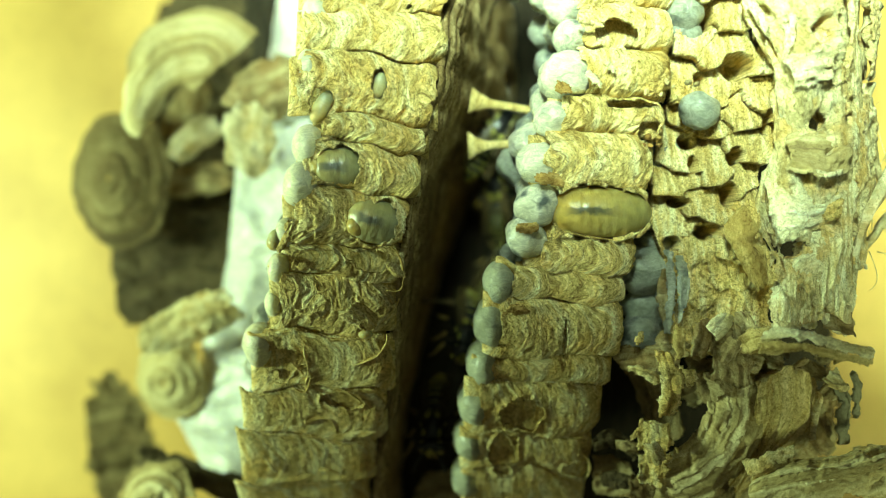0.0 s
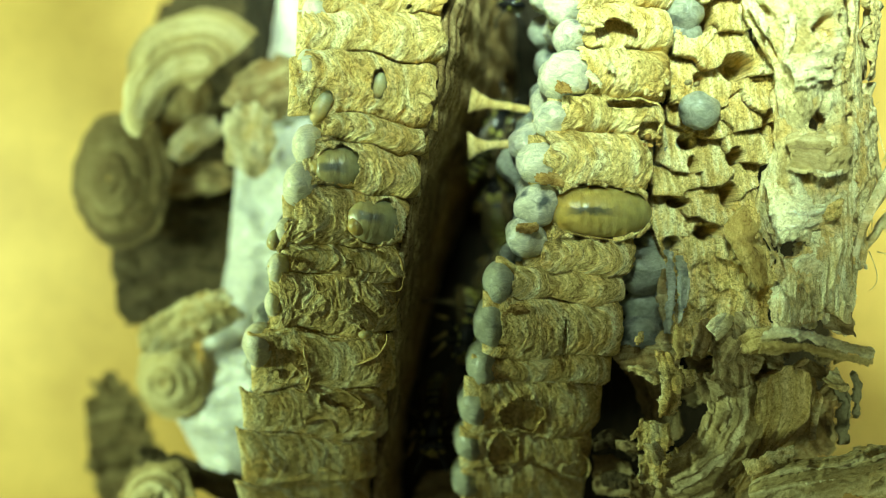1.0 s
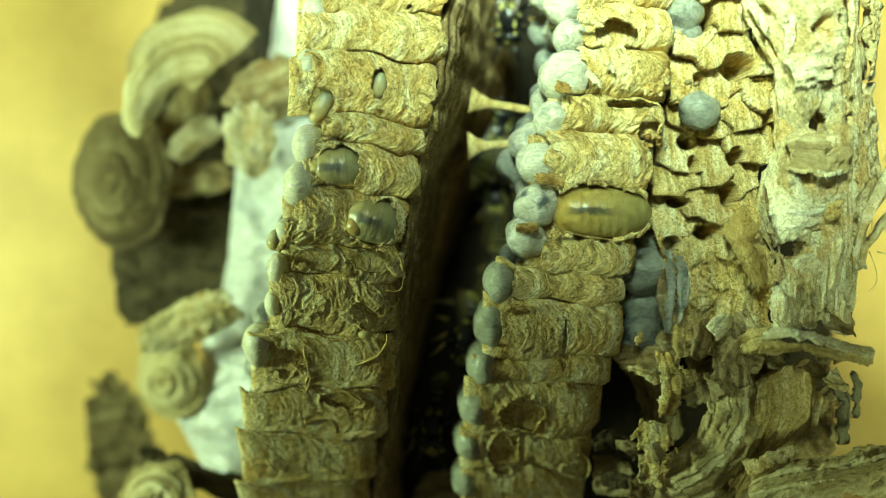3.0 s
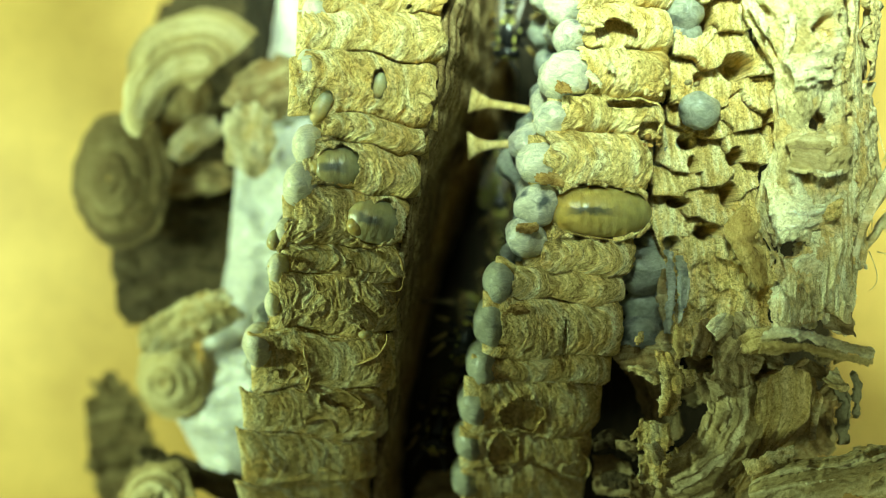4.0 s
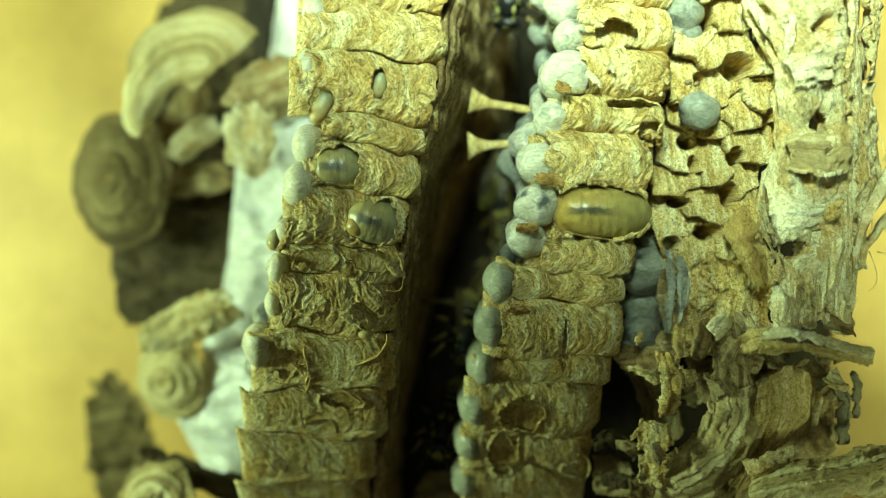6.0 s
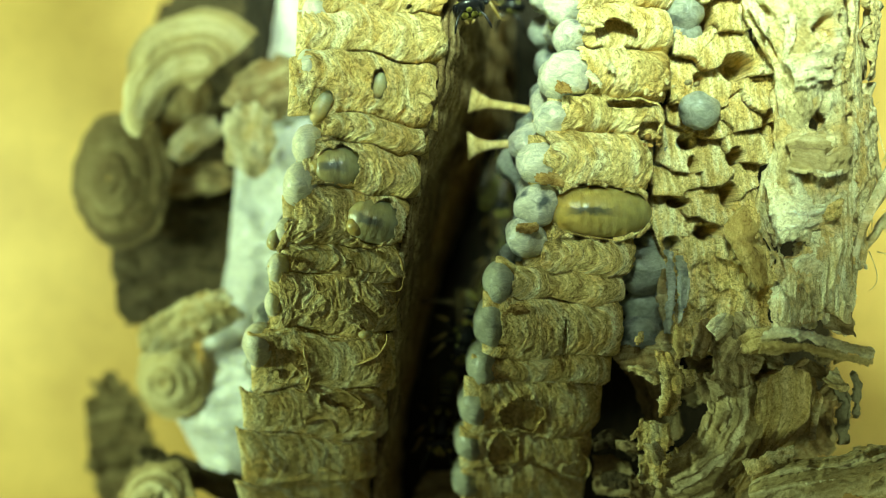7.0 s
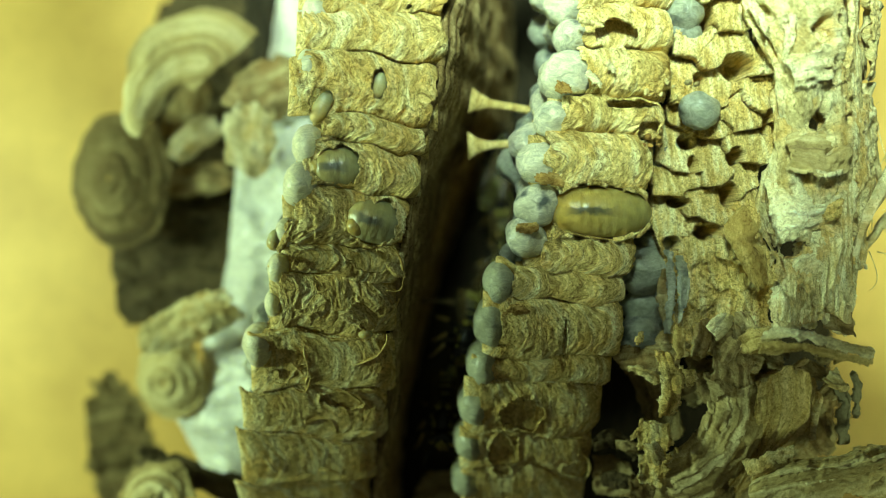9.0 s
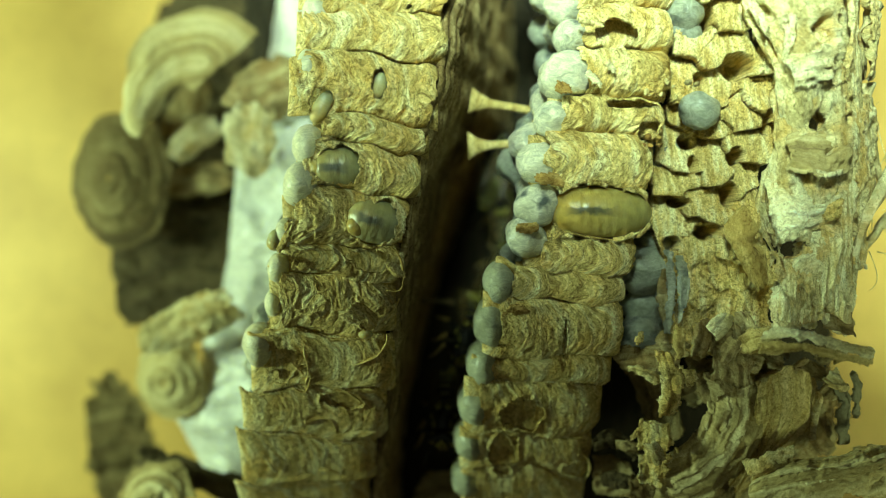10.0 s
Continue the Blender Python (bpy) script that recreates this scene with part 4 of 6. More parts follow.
def envelope():
    # the thick outer wall of layered, eaten paper
    n, m = 220, 640
    x = np.linspace(34, 52, n)
    # the wall's unseen upper stretch is added to shade the board beside it
    y = np.linspace(-14, 62, m)
    X, Y = np.meshgrid(x, y, indexing="ij")
    flat = np.stack([X, Y * 0.5, 0 * X], -1)
    w = warped(flat, 0.22, 31, 1.9)
    wide = (X - 34) / 18
    Z = 65.5 + 3.0 * np.sin(wide * math.pi) - 42 * np.clip(wide - 0.76, 0, 1) ** 1.3
    Z = Z + 4.0 * layered(0.5 + 0.5 * rough(w * (1.5, 0.5, 1), 0.26, 3, 32), 6) + 1.2 * layered(0.5 + 0.5 * rough(w * (1.6, 0.7, 1), 0.6, 3, 33), 4) + 0.35 * (1 - np.abs(rough(w * (2.0, 0.9, 1), 1.0, 2, 36))) + 0.14 * rough(flat, 2.8, 2, 34)
    for k, (scale, width, depth) in enumerate(((0.16, 0.06, 6.0), (0.27, 0.045, 4.0), (0.45, 0.04, 2.5))):
        line = np.abs(rough(w * (1.5, 0.45, 1), scale, 2, 39 + 7 * k))
        Z = Z - depth * np.exp(-(line / width) ** 2) * np.clip(0.5 + 2 * rough(flat, 0.15, 1, 40 + k), 0, 1)
    keep = np.ones(X.shape, bool)
    for hx, hy, rx, ry in ((*(39.51, 0.32, 71)[:2], 1.5, 1.3), (*(42.21, 14.09, 71)[:2], 1.0, 1.3), (*(46.54, 15.66, 70)[:2], 0.6, 1.8), (*(48.97, 24.36, 69)[:2], 0.5, 2.6), (*(41.7, 1.35, 71)[:2], 0.6, 1.0)):
        keep &= ((X - hx) / rx) ** 2 + ((Y - hy) / ry) ** 2 > 1 + 0.5 * rough(flat, 0.9, 2, hx)
    keep &= X < np.interp(Y, [-9, 2, 10], [46.8, 47.4, 49.6]) + 1.3 * rough(flat, 0.25, 3, 37)
    keep &= Y > -8.5 + 2 * rough(flat, 0.3, 2, 38)
    keep &= X > wall_edge(Y) + 0.6 + 0.9 * rough(flat, 0.4, 3, 42)
    k = keep[:-1, :-1] & keep[1:, :-1] & keep[1:, 1:] & keep[:-1, 1:]
    ob = shell("nest_envelope", np.stack([X, Y, Z], -1), 0.8, CREAM, keep=k, straight=True)
    wall = tagged(ob, "pale, layered and eaten paper wall of the nest", "nest envelope")
    # a near-black sheet added behind its holes, so that they look deeply shaded
    n, m = 60, 90
    X, Y = np.meshgrid(np.linspace(15, 67, n), np.linspace(-46, 66, m), indexing="ij")
    flat = np.stack([X, Y, 0 * X], -1)
    Z = 50 - 0.026 * (X - 33) ** 2 + 1.5 * rough(flat, 0.12, 3, 41) - np.clip(-Y - 14, 0, 60) * 0.25
    folds("inner_envelope", np.stack([X, Y, Z], -1), 0.8, "near-black sheet added behind the nest wall, shade put into its colour")
    return wall


nest_wall = envelope()


def ribbon(name, pts, width, tilt, seed, mat, label="", category="", crown=0.25, parent=None, thick=0.22, rag=0.38, torn=0.8, wave=0.9):
    """A torn band of paper that follows pts, width wide at its middle, rolled by tilt degrees; its growth bands run along it."""
    pts = np.array(pts, float)
    k = np.concatenate([[0], np.cumsum(np.linalg.norm(np.diff(pts, axis=0), axis=1))])
    length = k[-1]
    n, m = int(length / 0.16), max(12, int(width / 0.13))
    s = np.linspace(0, length, n)
    c = np.stack([np.interp(s, k, pts[:, j]) for j in range(3)], -1)
    pad = max(3, n // (2 * len(pts)))
    c = np.stack([np.convolve(np.pad(c[:, j], pad, mode="reflect", reflect_type="odd"), np.ones(2 * pad + 1) / (2 * pad + 1), "valid") for j in range(3)], -1)
    tan = np.gradient(c, axis=0)
    tan /= np.linalg.norm(tan, axis=1, keepdims=True)
    side = np.cross((0, 0, 1.0), tan)
    side /= np.linalg.norm(side, axis=1, keepdims=True)
    up = np.cross(tan, side)
    a = math.radians(tilt)
    side, up = side * math.cos(a) + up * math.sin(a), up * math.cos(a) - side * math.sin(a)
    V = np.linspace(-1, 1, m)[None, :] + 0 * s[:, None]
    S_ = s[:, None] + 0 * V
    flat = np.stack([S_, V * width / 2, 0 * V + seed], -1)
    bulk = np.sin(math.pi * np.clip(S_ / length, 0.1, 0.9)) ** 0.3 * 1.3
    H = crown * (1 - V ** 2) + wave * rough(flat, 0.3, 3, seed) + torn * layered(0.5 + 0.5 * rough(warped(flat, 0.3, seed, 0.8) * (0.35, 1.5, 1), 0.5, 3, seed + 1), 4)
    H = H + 0.28 * ((V * width / 2 + 0.5 * rough(flat * (0.5, 1, 1), 0.4, 2, seed + 2)) / 1.1 % 1.0) + 0.25 * layered(0.5 + 0.5 * rough(warped(flat, 1.0, seed, 0.4), 1.2, 3, seed + 7), 4) + 0.16 * rough(flat, 2.4, 2, seed + 3)
    p = c[:, None] + side[:, None] * (V * width / 2 * bulk)[..., None] + up[:, None] * H[..., None]
    keep = (np.abs(V) < 0.80 + rag * rough(flat, 0.3, 2, seed + 4) + 0.7 * rag * rough(flat, 1.0, 3, seed + 6)) & (np.minimum(S_, length - S_) > 1.5 * rag * width * (0.5 + rough(flat, 0.5, 3, seed + 5)))
    keep = keep[:-1, :-1] & keep[1:, :-1] & keep[1:, 1:] & keep[:-1, 1:]
    ob = shell(name, p, thick, mat, parent, keep=keep, flip=True, uv=np.stack([V * width / 2, S_], -1))
    return tagged(ob, label, category) if label else ob


def loft(name, curves, mat, seed, parent=None, label="", category="", torn=0.5, rag=0.3, thick=0.25, bands=1.2, wrinkle=0.5, step=0.15, across=False, crumble=0.3, slits=0.0, steps=0.15, fine=1.0, split=0, holes=()):
    """A torn sheet of paper stretched over several curves, listed from edge to edge; its growth bands follow the curves (or cross them)."""
    def along(c, count):
        c = np.array(c, float)
        k = np.concatenate([[0], np.cumsum(np.linalg.norm(np.diff(c, axis=0), axis=1))])
        q = np.stack([np.interp(np.linspace(0, k[-1], count), k, c[:, a]) for a in range(3)], -1)
        pad = max(2, count // (2 * len(c)))
        return np.stack([np.convolve(np.pad(q[:, a], pad, mode="reflect", reflect_type="odd"), np.ones(2 * pad + 1) / (2 * pad + 1), "valid") for a in range(3)], -1)
    mid = np.array(curves[len(curves) // 2], float)
    length = np.linalg.norm(np.diff(mid, axis=0), axis=1).sum()
    width = np.linalg.norm(np.diff(np.array([np.array(c, float)[len(c) // 2] for c in curves]), axis=0), axis=1).sum()
    n, m = max(14, int(width / step)), max(14, int(length / step))
    lines = np.stack([along(c, m) for c in curves])
    k = len(curves)
    pos = np.linspace(0, k - 1, n)
    i1 = np.clip(np.floor(pos).astype(int), 0, k - 2)
    f = (pos - i1)[:, None, None]
    p0, p1, p2, p3 = lines[np.maximum(i1 - 1, 0)], lines[i1], lines[i1 + 1], lines[np.minimum(i1 + 2, k - 1)]
    p = p1 + 0.5 * f * (p2 - p0 + f * (2 * p0 - 5 * p1 + 4 * p2 - p3 + f * (3 * (p1 - p2) + p3 - p0)))
    U, S_ = np.meshgrid(np.linspace(0, width, n), np.linspace(0, length, m), indexing="ij")
    if across:
        U, S_ = S_, U
        width, length = length, width
    flat = np.stack([U, S_, 0 * U + seed * 3.1], -1)
    swirl = warped(flat, 0.3, seed, 0.8)
    H = wrinkle * rough(flat, 0.22, 3, seed) + torn * layered(0.5 + 0.5 * rough(swirl * (1.5, 0.4, 1), 0.45, 3, seed + 1), 4) + steps * ((U + 0.6 * rough(flat * (1, 0.5, 1), 0.4, 2, seed + 2)) / bands % 1.0)
    H = H + fine * 0.22 * (1 - np.abs(rough(warped(flat, 0.8, seed + 3, 0.7) * (2.2, 0.8, 1), 1.0, 2, seed + 4))) + fine * 0.10 * rough(flat, 2.8, 2, seed + 5) + fine * 0.25 * layered(0.5 + 0.5 * rough(warped(flat, 0.9, seed + 6, 0.5), 0.9, 3, seed + 7), 4)
    H = H + crumble * (0.9 * layered(0.5 + 0.5 * rough(warped(flat, 0.5, seed + 12, 1.0) * (1.2, 0.8, 1), 0.55, 3, seed + 13), 5) - 1.6 * np.clip(5 * (np.abs(rough(swirl * (1.2, 0.45, 1), 0.6, 2, seed + 14)) - 0.45), 0, 1))
    nor = normals(p)
    nor = nor * np.where(nor[..., 2:] < 0, -1, 1)
    q = p + nor * (H - 0.5)[..., None]
    edge = np.minimum(np.minimum(U, width - U), np.minimum(S_, length - S_))
    keep = (slits == 0) | (np.abs(rough(swirl * (1.4, 0.4, 1), 0.32, 2, seed + 16)) < 0.68 - 0.12 * slits)
    keep &= edge > rag * np.clip(1.1 + 2.2 * rough(flat, 0.4, 3, seed + 8) + 1.0 * rough(flat, 1.4, 2, seed + 9), 0, 9)
    keep = keep[:-1, :-1] & keep[1:, :-1] & keep[1:, 1:] & keep[:-1, 1:]
    for hx, hy, rx, ry in holes:
        hole = np.sqrt(((q[..., 0] - hx) / rx) ** 2 + ((q[..., 1] - hy) / ry) ** 2) + 0.35 * rough(flat, 0.8, 3, seed + hx)
        keep = keep & (hole > 1)[:-1, :-1]
    flip = normals(p)[n // 2, m // 2, 2] < 0
    if split:
        ob = thing(name, (0, 0, 0), label=label, category=category)
        wave = U + 0.9 * rough(flat, 0.22, 2, seed + 18) + 0.5 * rough(flat, 0.9, 3, seed + 19)
        for b in range(split):
            lo, hi = b * width / split, (b + 1) * width / split
            own = (wave >= (lo if b else -9)) & (wave < (hi if b < split - 1 else 999))
            lift = 0.09 * np.clip((wave - lo) / (hi - lo), 0, 1)
            shell("growth_band", q + nor * lift[..., None], thick, mat, ob, keep=keep & (own[:-1, :-1] | own[1:, 1:]), flip=flip, uv=np.stack([U + 7 * b, S_], -1))
        return ob
    ob = shell(name, q, thick, mat, parent, keep=keep, flip=flip, uv=np.stack([U, S_], -1))
    return tagged(ob, label, category) if label else ob


def wall_sheets():
    """The overlapping torn sheets that face the outer wall, from the top down."""
    for i, (curves, mat, across, torn, rag) in enumerate((
            # the big upper sheet, hollow in its middle
            ([[(33.63, 31.23, 70.1), (35.14, 25.58, 70.6), (37.92, 20.5, 71.1), (38.51, 16.54, 70.6), (39.54, 13.64, 69.6)], [(35.51, 30.44, 72.6), (37.42, 25.52, 72.1), (39.08, 20.93, 72.7), (39.83, 16.6, 72.1), (40.78, 13.37, 70.1)], [(38.79, 30.29, 73.1), (40.37, 25.26, 73.1), (41.63, 20.85, 73.1), (41.57, 17.81, 72.5), (41.61, 15.57, 70.6)], [(44.92, 30.6, 72.1), (45.39, 25.57, 71.9), (45.01, 21.1, 71.9), (44.86, 18.06, 71.1), (44.76, 16.71, 69.6)]], CREAM, False, 1.0, 0.35),
            # white patches: blown-out light on the upper sheet, given as colour
            ([[(34.88, 26.51, 73.1), (35.18, 24.52, 73.5), (35.65, 22.23, 73.1)], [(35.55, 26.35, 73.7), (36.1, 24.42, 73.9), (36.58, 22.19, 73.3)]], WHITE, False, 0.3, 0.25),
            ([[(38.08, 26.24, 74.1), (37.65, 23.12, 74.1), (36.88, 20.44, 73.5)], [(38.98, 26.01, 74.5), (38.81, 23.08, 74.3), (38.05, 20.22, 73.7)]], WHITE, False, 0.3, 0.25),
            ([[(37.31, 20.84, 73.7), (40.72, 22.78, 74.5), (44.4, 22.77, 73.5)], [(38.39, 19.38, 74.1), (40.72, 20.05, 74.5), (44.24, 20.49, 73.3)], [(38.93, 17.33, 73.7), (41.04, 17.98, 74.3), (44.24, 18.54, 73.3)]], WHITE, False, 0.5, 0.5),
            # upright sheets with a slit between them
            ([[(45.27, 30.76, 71.6), (45.78, 25.65, 71.6), (45.47, 21.17, 71.6), (45.19, 17.27, 70.1)], [(46.2, 30.6, 72.1), (46.7, 25.52, 72.1), (46.2, 21.06, 72.1), (45.87, 17.19, 70.6)]], CREAM, False, 0.5, 0.2),
            ([[(48.56, 31.23, 70.1), (48.95, 26.04, 70.1), (49.08, 22.79, 70.1), (48.68, 19.32, 69.6)], [(50.54, 31.95, 67.8), (51.01, 26.63, 67.8), (50.88, 23.31, 67.8), (50.21, 19.66, 67.8)]], CREAM, False, 0.5, 0.2),
            ([[(45.81, 17.83, 70.6), (46, 15.57, 70.6), (45.61, 12.99, 70.6)], [(43.41, 17.5, 70.6), (43.62, 15.46, 71.3), (43.45, 12.28, 71.1)]], CREAM, False, 0.5, 0.35),
            ([[(46.64, 17.83, 70.6), (47, 13.05, 70.1), (47.41, 7.88, 69.8), (47.42, 2.69, 68.8), (47.72, -2.58, 68.3)], [(50.71, 18.52, 66.8), (51.53, 13.61, 65.8), (51.2, 8.19, 65.8), (50.76, 2.79, 65.3), (50.46, -2.67, 64.8)]], CREAM, False, 0.9, 0.4),
            # the shelf whose lower lip overhangs
            ([[(38.76, 13.11, 70.6), (41.73, 13.76, 70.6), (44.32, 13.24, 70.6), (47.24, 13.64, 69.6)], [(38.6, 10.98, 72.3), (40.85, 11.32, 72.7), (43.47, 10.71, 72.5), (46.53, 11.5, 71.1)], [(38.55, 9.38, 73.1), (40.48, 8.11, 73.3), (42.95, 7.5, 73.1), (45.87, 8.69, 71.7)]], SHELL, False, 0.6, 0.25),
            ([[(41.06, 8.95, 73.7), (42.85, 8.68, 73.9), (44.84, 9.26, 73.1)], [(41.4, 7.97, 73.5), (42.94, 7.7, 73.7), (44.81, 8.39, 72.9)]], WHITE, False, 0.3, 0.25),
            # the broad sheet under it, its glare put into white paper
            ([[(36.14, 8.02, 69.6), (36.69, 4.59, 70.6), (37.8, 1.35, 71.1), (38.63, -0.33, 70.6)], [(38.18, 9.1, 70.6), (38.68, 5.15, 72.1), (39.07, 1.97, 72.1), (39.72, 0.45, 71.1)], [(40.97, 7.92, 70.9), (40.9, 4.82, 72.3), (40.84, 2.93, 72.1), (41.14, 1.09, 71.1)], [(43.37, 7.21, 70.1), (43.58, 5.21, 71.1), (43.19, 3.6, 71.1), (43.15, 2.53, 70.3)]], WHITE, True, 0.5, 0.4),
            ([[(41.65, 6.17, 71.1), (42.63, 3.59, 71.5), (44.27, 2.52, 70.7)], [(45.71, 7.73, 70.1), (46.1, 5.59, 70.1), (46.11, 3.33, 69.5)]], COMB, True, 0.4, 0.4),
            # hanging tan leaf and the upright layers behind it
            ([[(34.5, 5.23, 70.6), (33.21, 3.82, 70.2), (32.36, 2.28, 69.6)], [(35.44, 3.66, 71.2), (33.9, 1.99, 71.2), (33.01, 0.06, 70.4)], [(36.35, 0.71, 71.2), (35.24, -0.7, 71.4), (34.11, -1.88, 70.6)], [(37.53, -4.35, 70.1), (36.63, -4.86, 70.4), (35.96, -5, 70.1)]], LEAF, True, 0.3, 0.2),
            ([[(36.07, 5.92, 69.8), (36.93, 2.02, 69.6), (37.83, -2.55, 69.3)], [(37.06, 5.29, 69.6), (37.79, 1.37, 70.1), (38.29, -2.54, 69.8)]], PALE, False, 0.5, 0.25),
            ([[(37.71, 2.67, 69.6), (38.31, -0.58, 70.1), (38.95, -4.17, 69.8)], [(38.56, 1.37, 70.1), (39.35, -1.23, 70.1), (39.86, -3.85, 69.8)]], PALE, False, 0.5, 0.25),
            # the scroll below the black holes, whitened to look more strongly lit
            ([[(38.88, -1.47, 71.6), (39.77, -2.89, 71.3), (41.55, -3.83, 70.1), (42.8, -5.16, 69.6)], [(39.83, -0.45, 72.1), (40.72, -1.59, 72.1), (42.16, -2.9, 71.1), (43.63, -5.13, 70.1)], [(42.23, 0.45, 71.7), (43.02, -0.58, 71.5), (43.85, -2.52, 70.5), (44.45, -5.47, 69.7)]], WHITE, True, 0.4, 0.3),
            ([[(41.65, 2.12, 71.1), (41.23, 1.02, 71.5), (42.29, 0.06, 71.1)], [(43.76, 2.97, 70.7), (43.45, 1.35, 71.1), (43.95, 0.06, 70.7)]], WHITE, False, 0.4, 0.3),
            # upright striped layers down to the strip, whitened where lamplight falls short
            ([[(37.38, -3.85, 69.8), (37.75, -6.46, 69.5), (37.57, -9.42, 69.3)], [(39.02, -3.18, 70.1), (39.14, -6.41, 70.3), (39.46, -9.71, 69.8)], [(41.46, -3.84, 69.7), (41.38, -6.44, 69.9), (41.91, -9.75, 69.4)], [(43.29, -4.84, 69.4), (43.33, -7.12, 69.6), (43.8, -9.8, 68.8)]], WHITE, False, 1.0, 0.4),
            ([[(44.76, 0.71, 69.6), (45.02, -2.55, 69.6), (44.28, -5.8, 69.8), (43.67, -8.16, 68.8)], [(45.32, 0.71, 70.1), (45.58, -2.53, 70.1), (45.19, -6.45, 69.8), (44.59, -9.47, 68.8)]], WHITE, False, 0.6, 0.2),
            ([[(46.2, 0.72, 69.3), (46.46, -2.55, 69.3), (46.43, -5.85, 68.8), (45.57, -9.9, 67.8)], [(48.83, 0.74, 66.8), (48.96, -2.62, 66.8), (48.7, -7.32, 66.8), (48.14, -10.76, 65.8)]], WHITE, False, 0.6, 0.25),
            ([[(43.59, -7, 69.3), (45.77, -7.03, 68.8), (48.08, -7.23, 67.8)], [(43.93, -9.14, 68.8), (46, -9.85, 68.3), (48.46, -10.61, 67.3)]], BROWN, False, 0.6, 0.3))):
        loft("paper_layer", curves, mat, 300 + 7.0 * i, nest_wall, torn=torn, rag=rag, thick=0.3, wrinkle=0.7 if i in (0, 10) else 0.4, across=across, crumble=0.35 if mat is WHITE else 1.0, slits=0.5)

    # the crumbled sheet behind them all, with its black holes
    loft("paper_layer", [[(36.32, 31.42, 69.5), (37.56, 22.16, 70), (38.21, 14.36, 70), (37.06, 7.24, 69.6), (37.98, 0.07, 69.6), (38.6, -5.19, 69)], [(39.63, 30.95, 71), (40.03, 21.81, 71.6), (40.76, 14.16, 71.4), (39.87, 7.13, 71.2), (40.6, 0.06, 71), (41.33, -5.13, 70)], [(43.49, 30.95, 71), (43.64, 21.85, 71.4), (43.96, 14.16, 71.4), (43.49, 7.14, 71), (43.99, 0.06, 70.6), (44.76, -5.15, 69.6)], [(48.18, 31.57, 69), (48.31, 22.38, 69), (47.98, 14.51, 69), (47.65, 7.29, 69), (47.67, 0.07, 68.4), (47.46, -5.24, 68)]],
         CREAM, 477, nest_wall, torn=1.0, rag=0.4, thick=0.4, wrinkle=0.9, crumble=1.0,
         holes=((42.08, 14.48, 0.95, 1.25), (45.94, 15.76, 0.5, 1.7), (39.83, 0, 1.9, 1.0), (42.27, 2.12, 0.6, 0.9), (44.65, 0.58, 0.4, 1.3), (48.29, 23.46, 0.6, 3.0)))


wall_sheets()


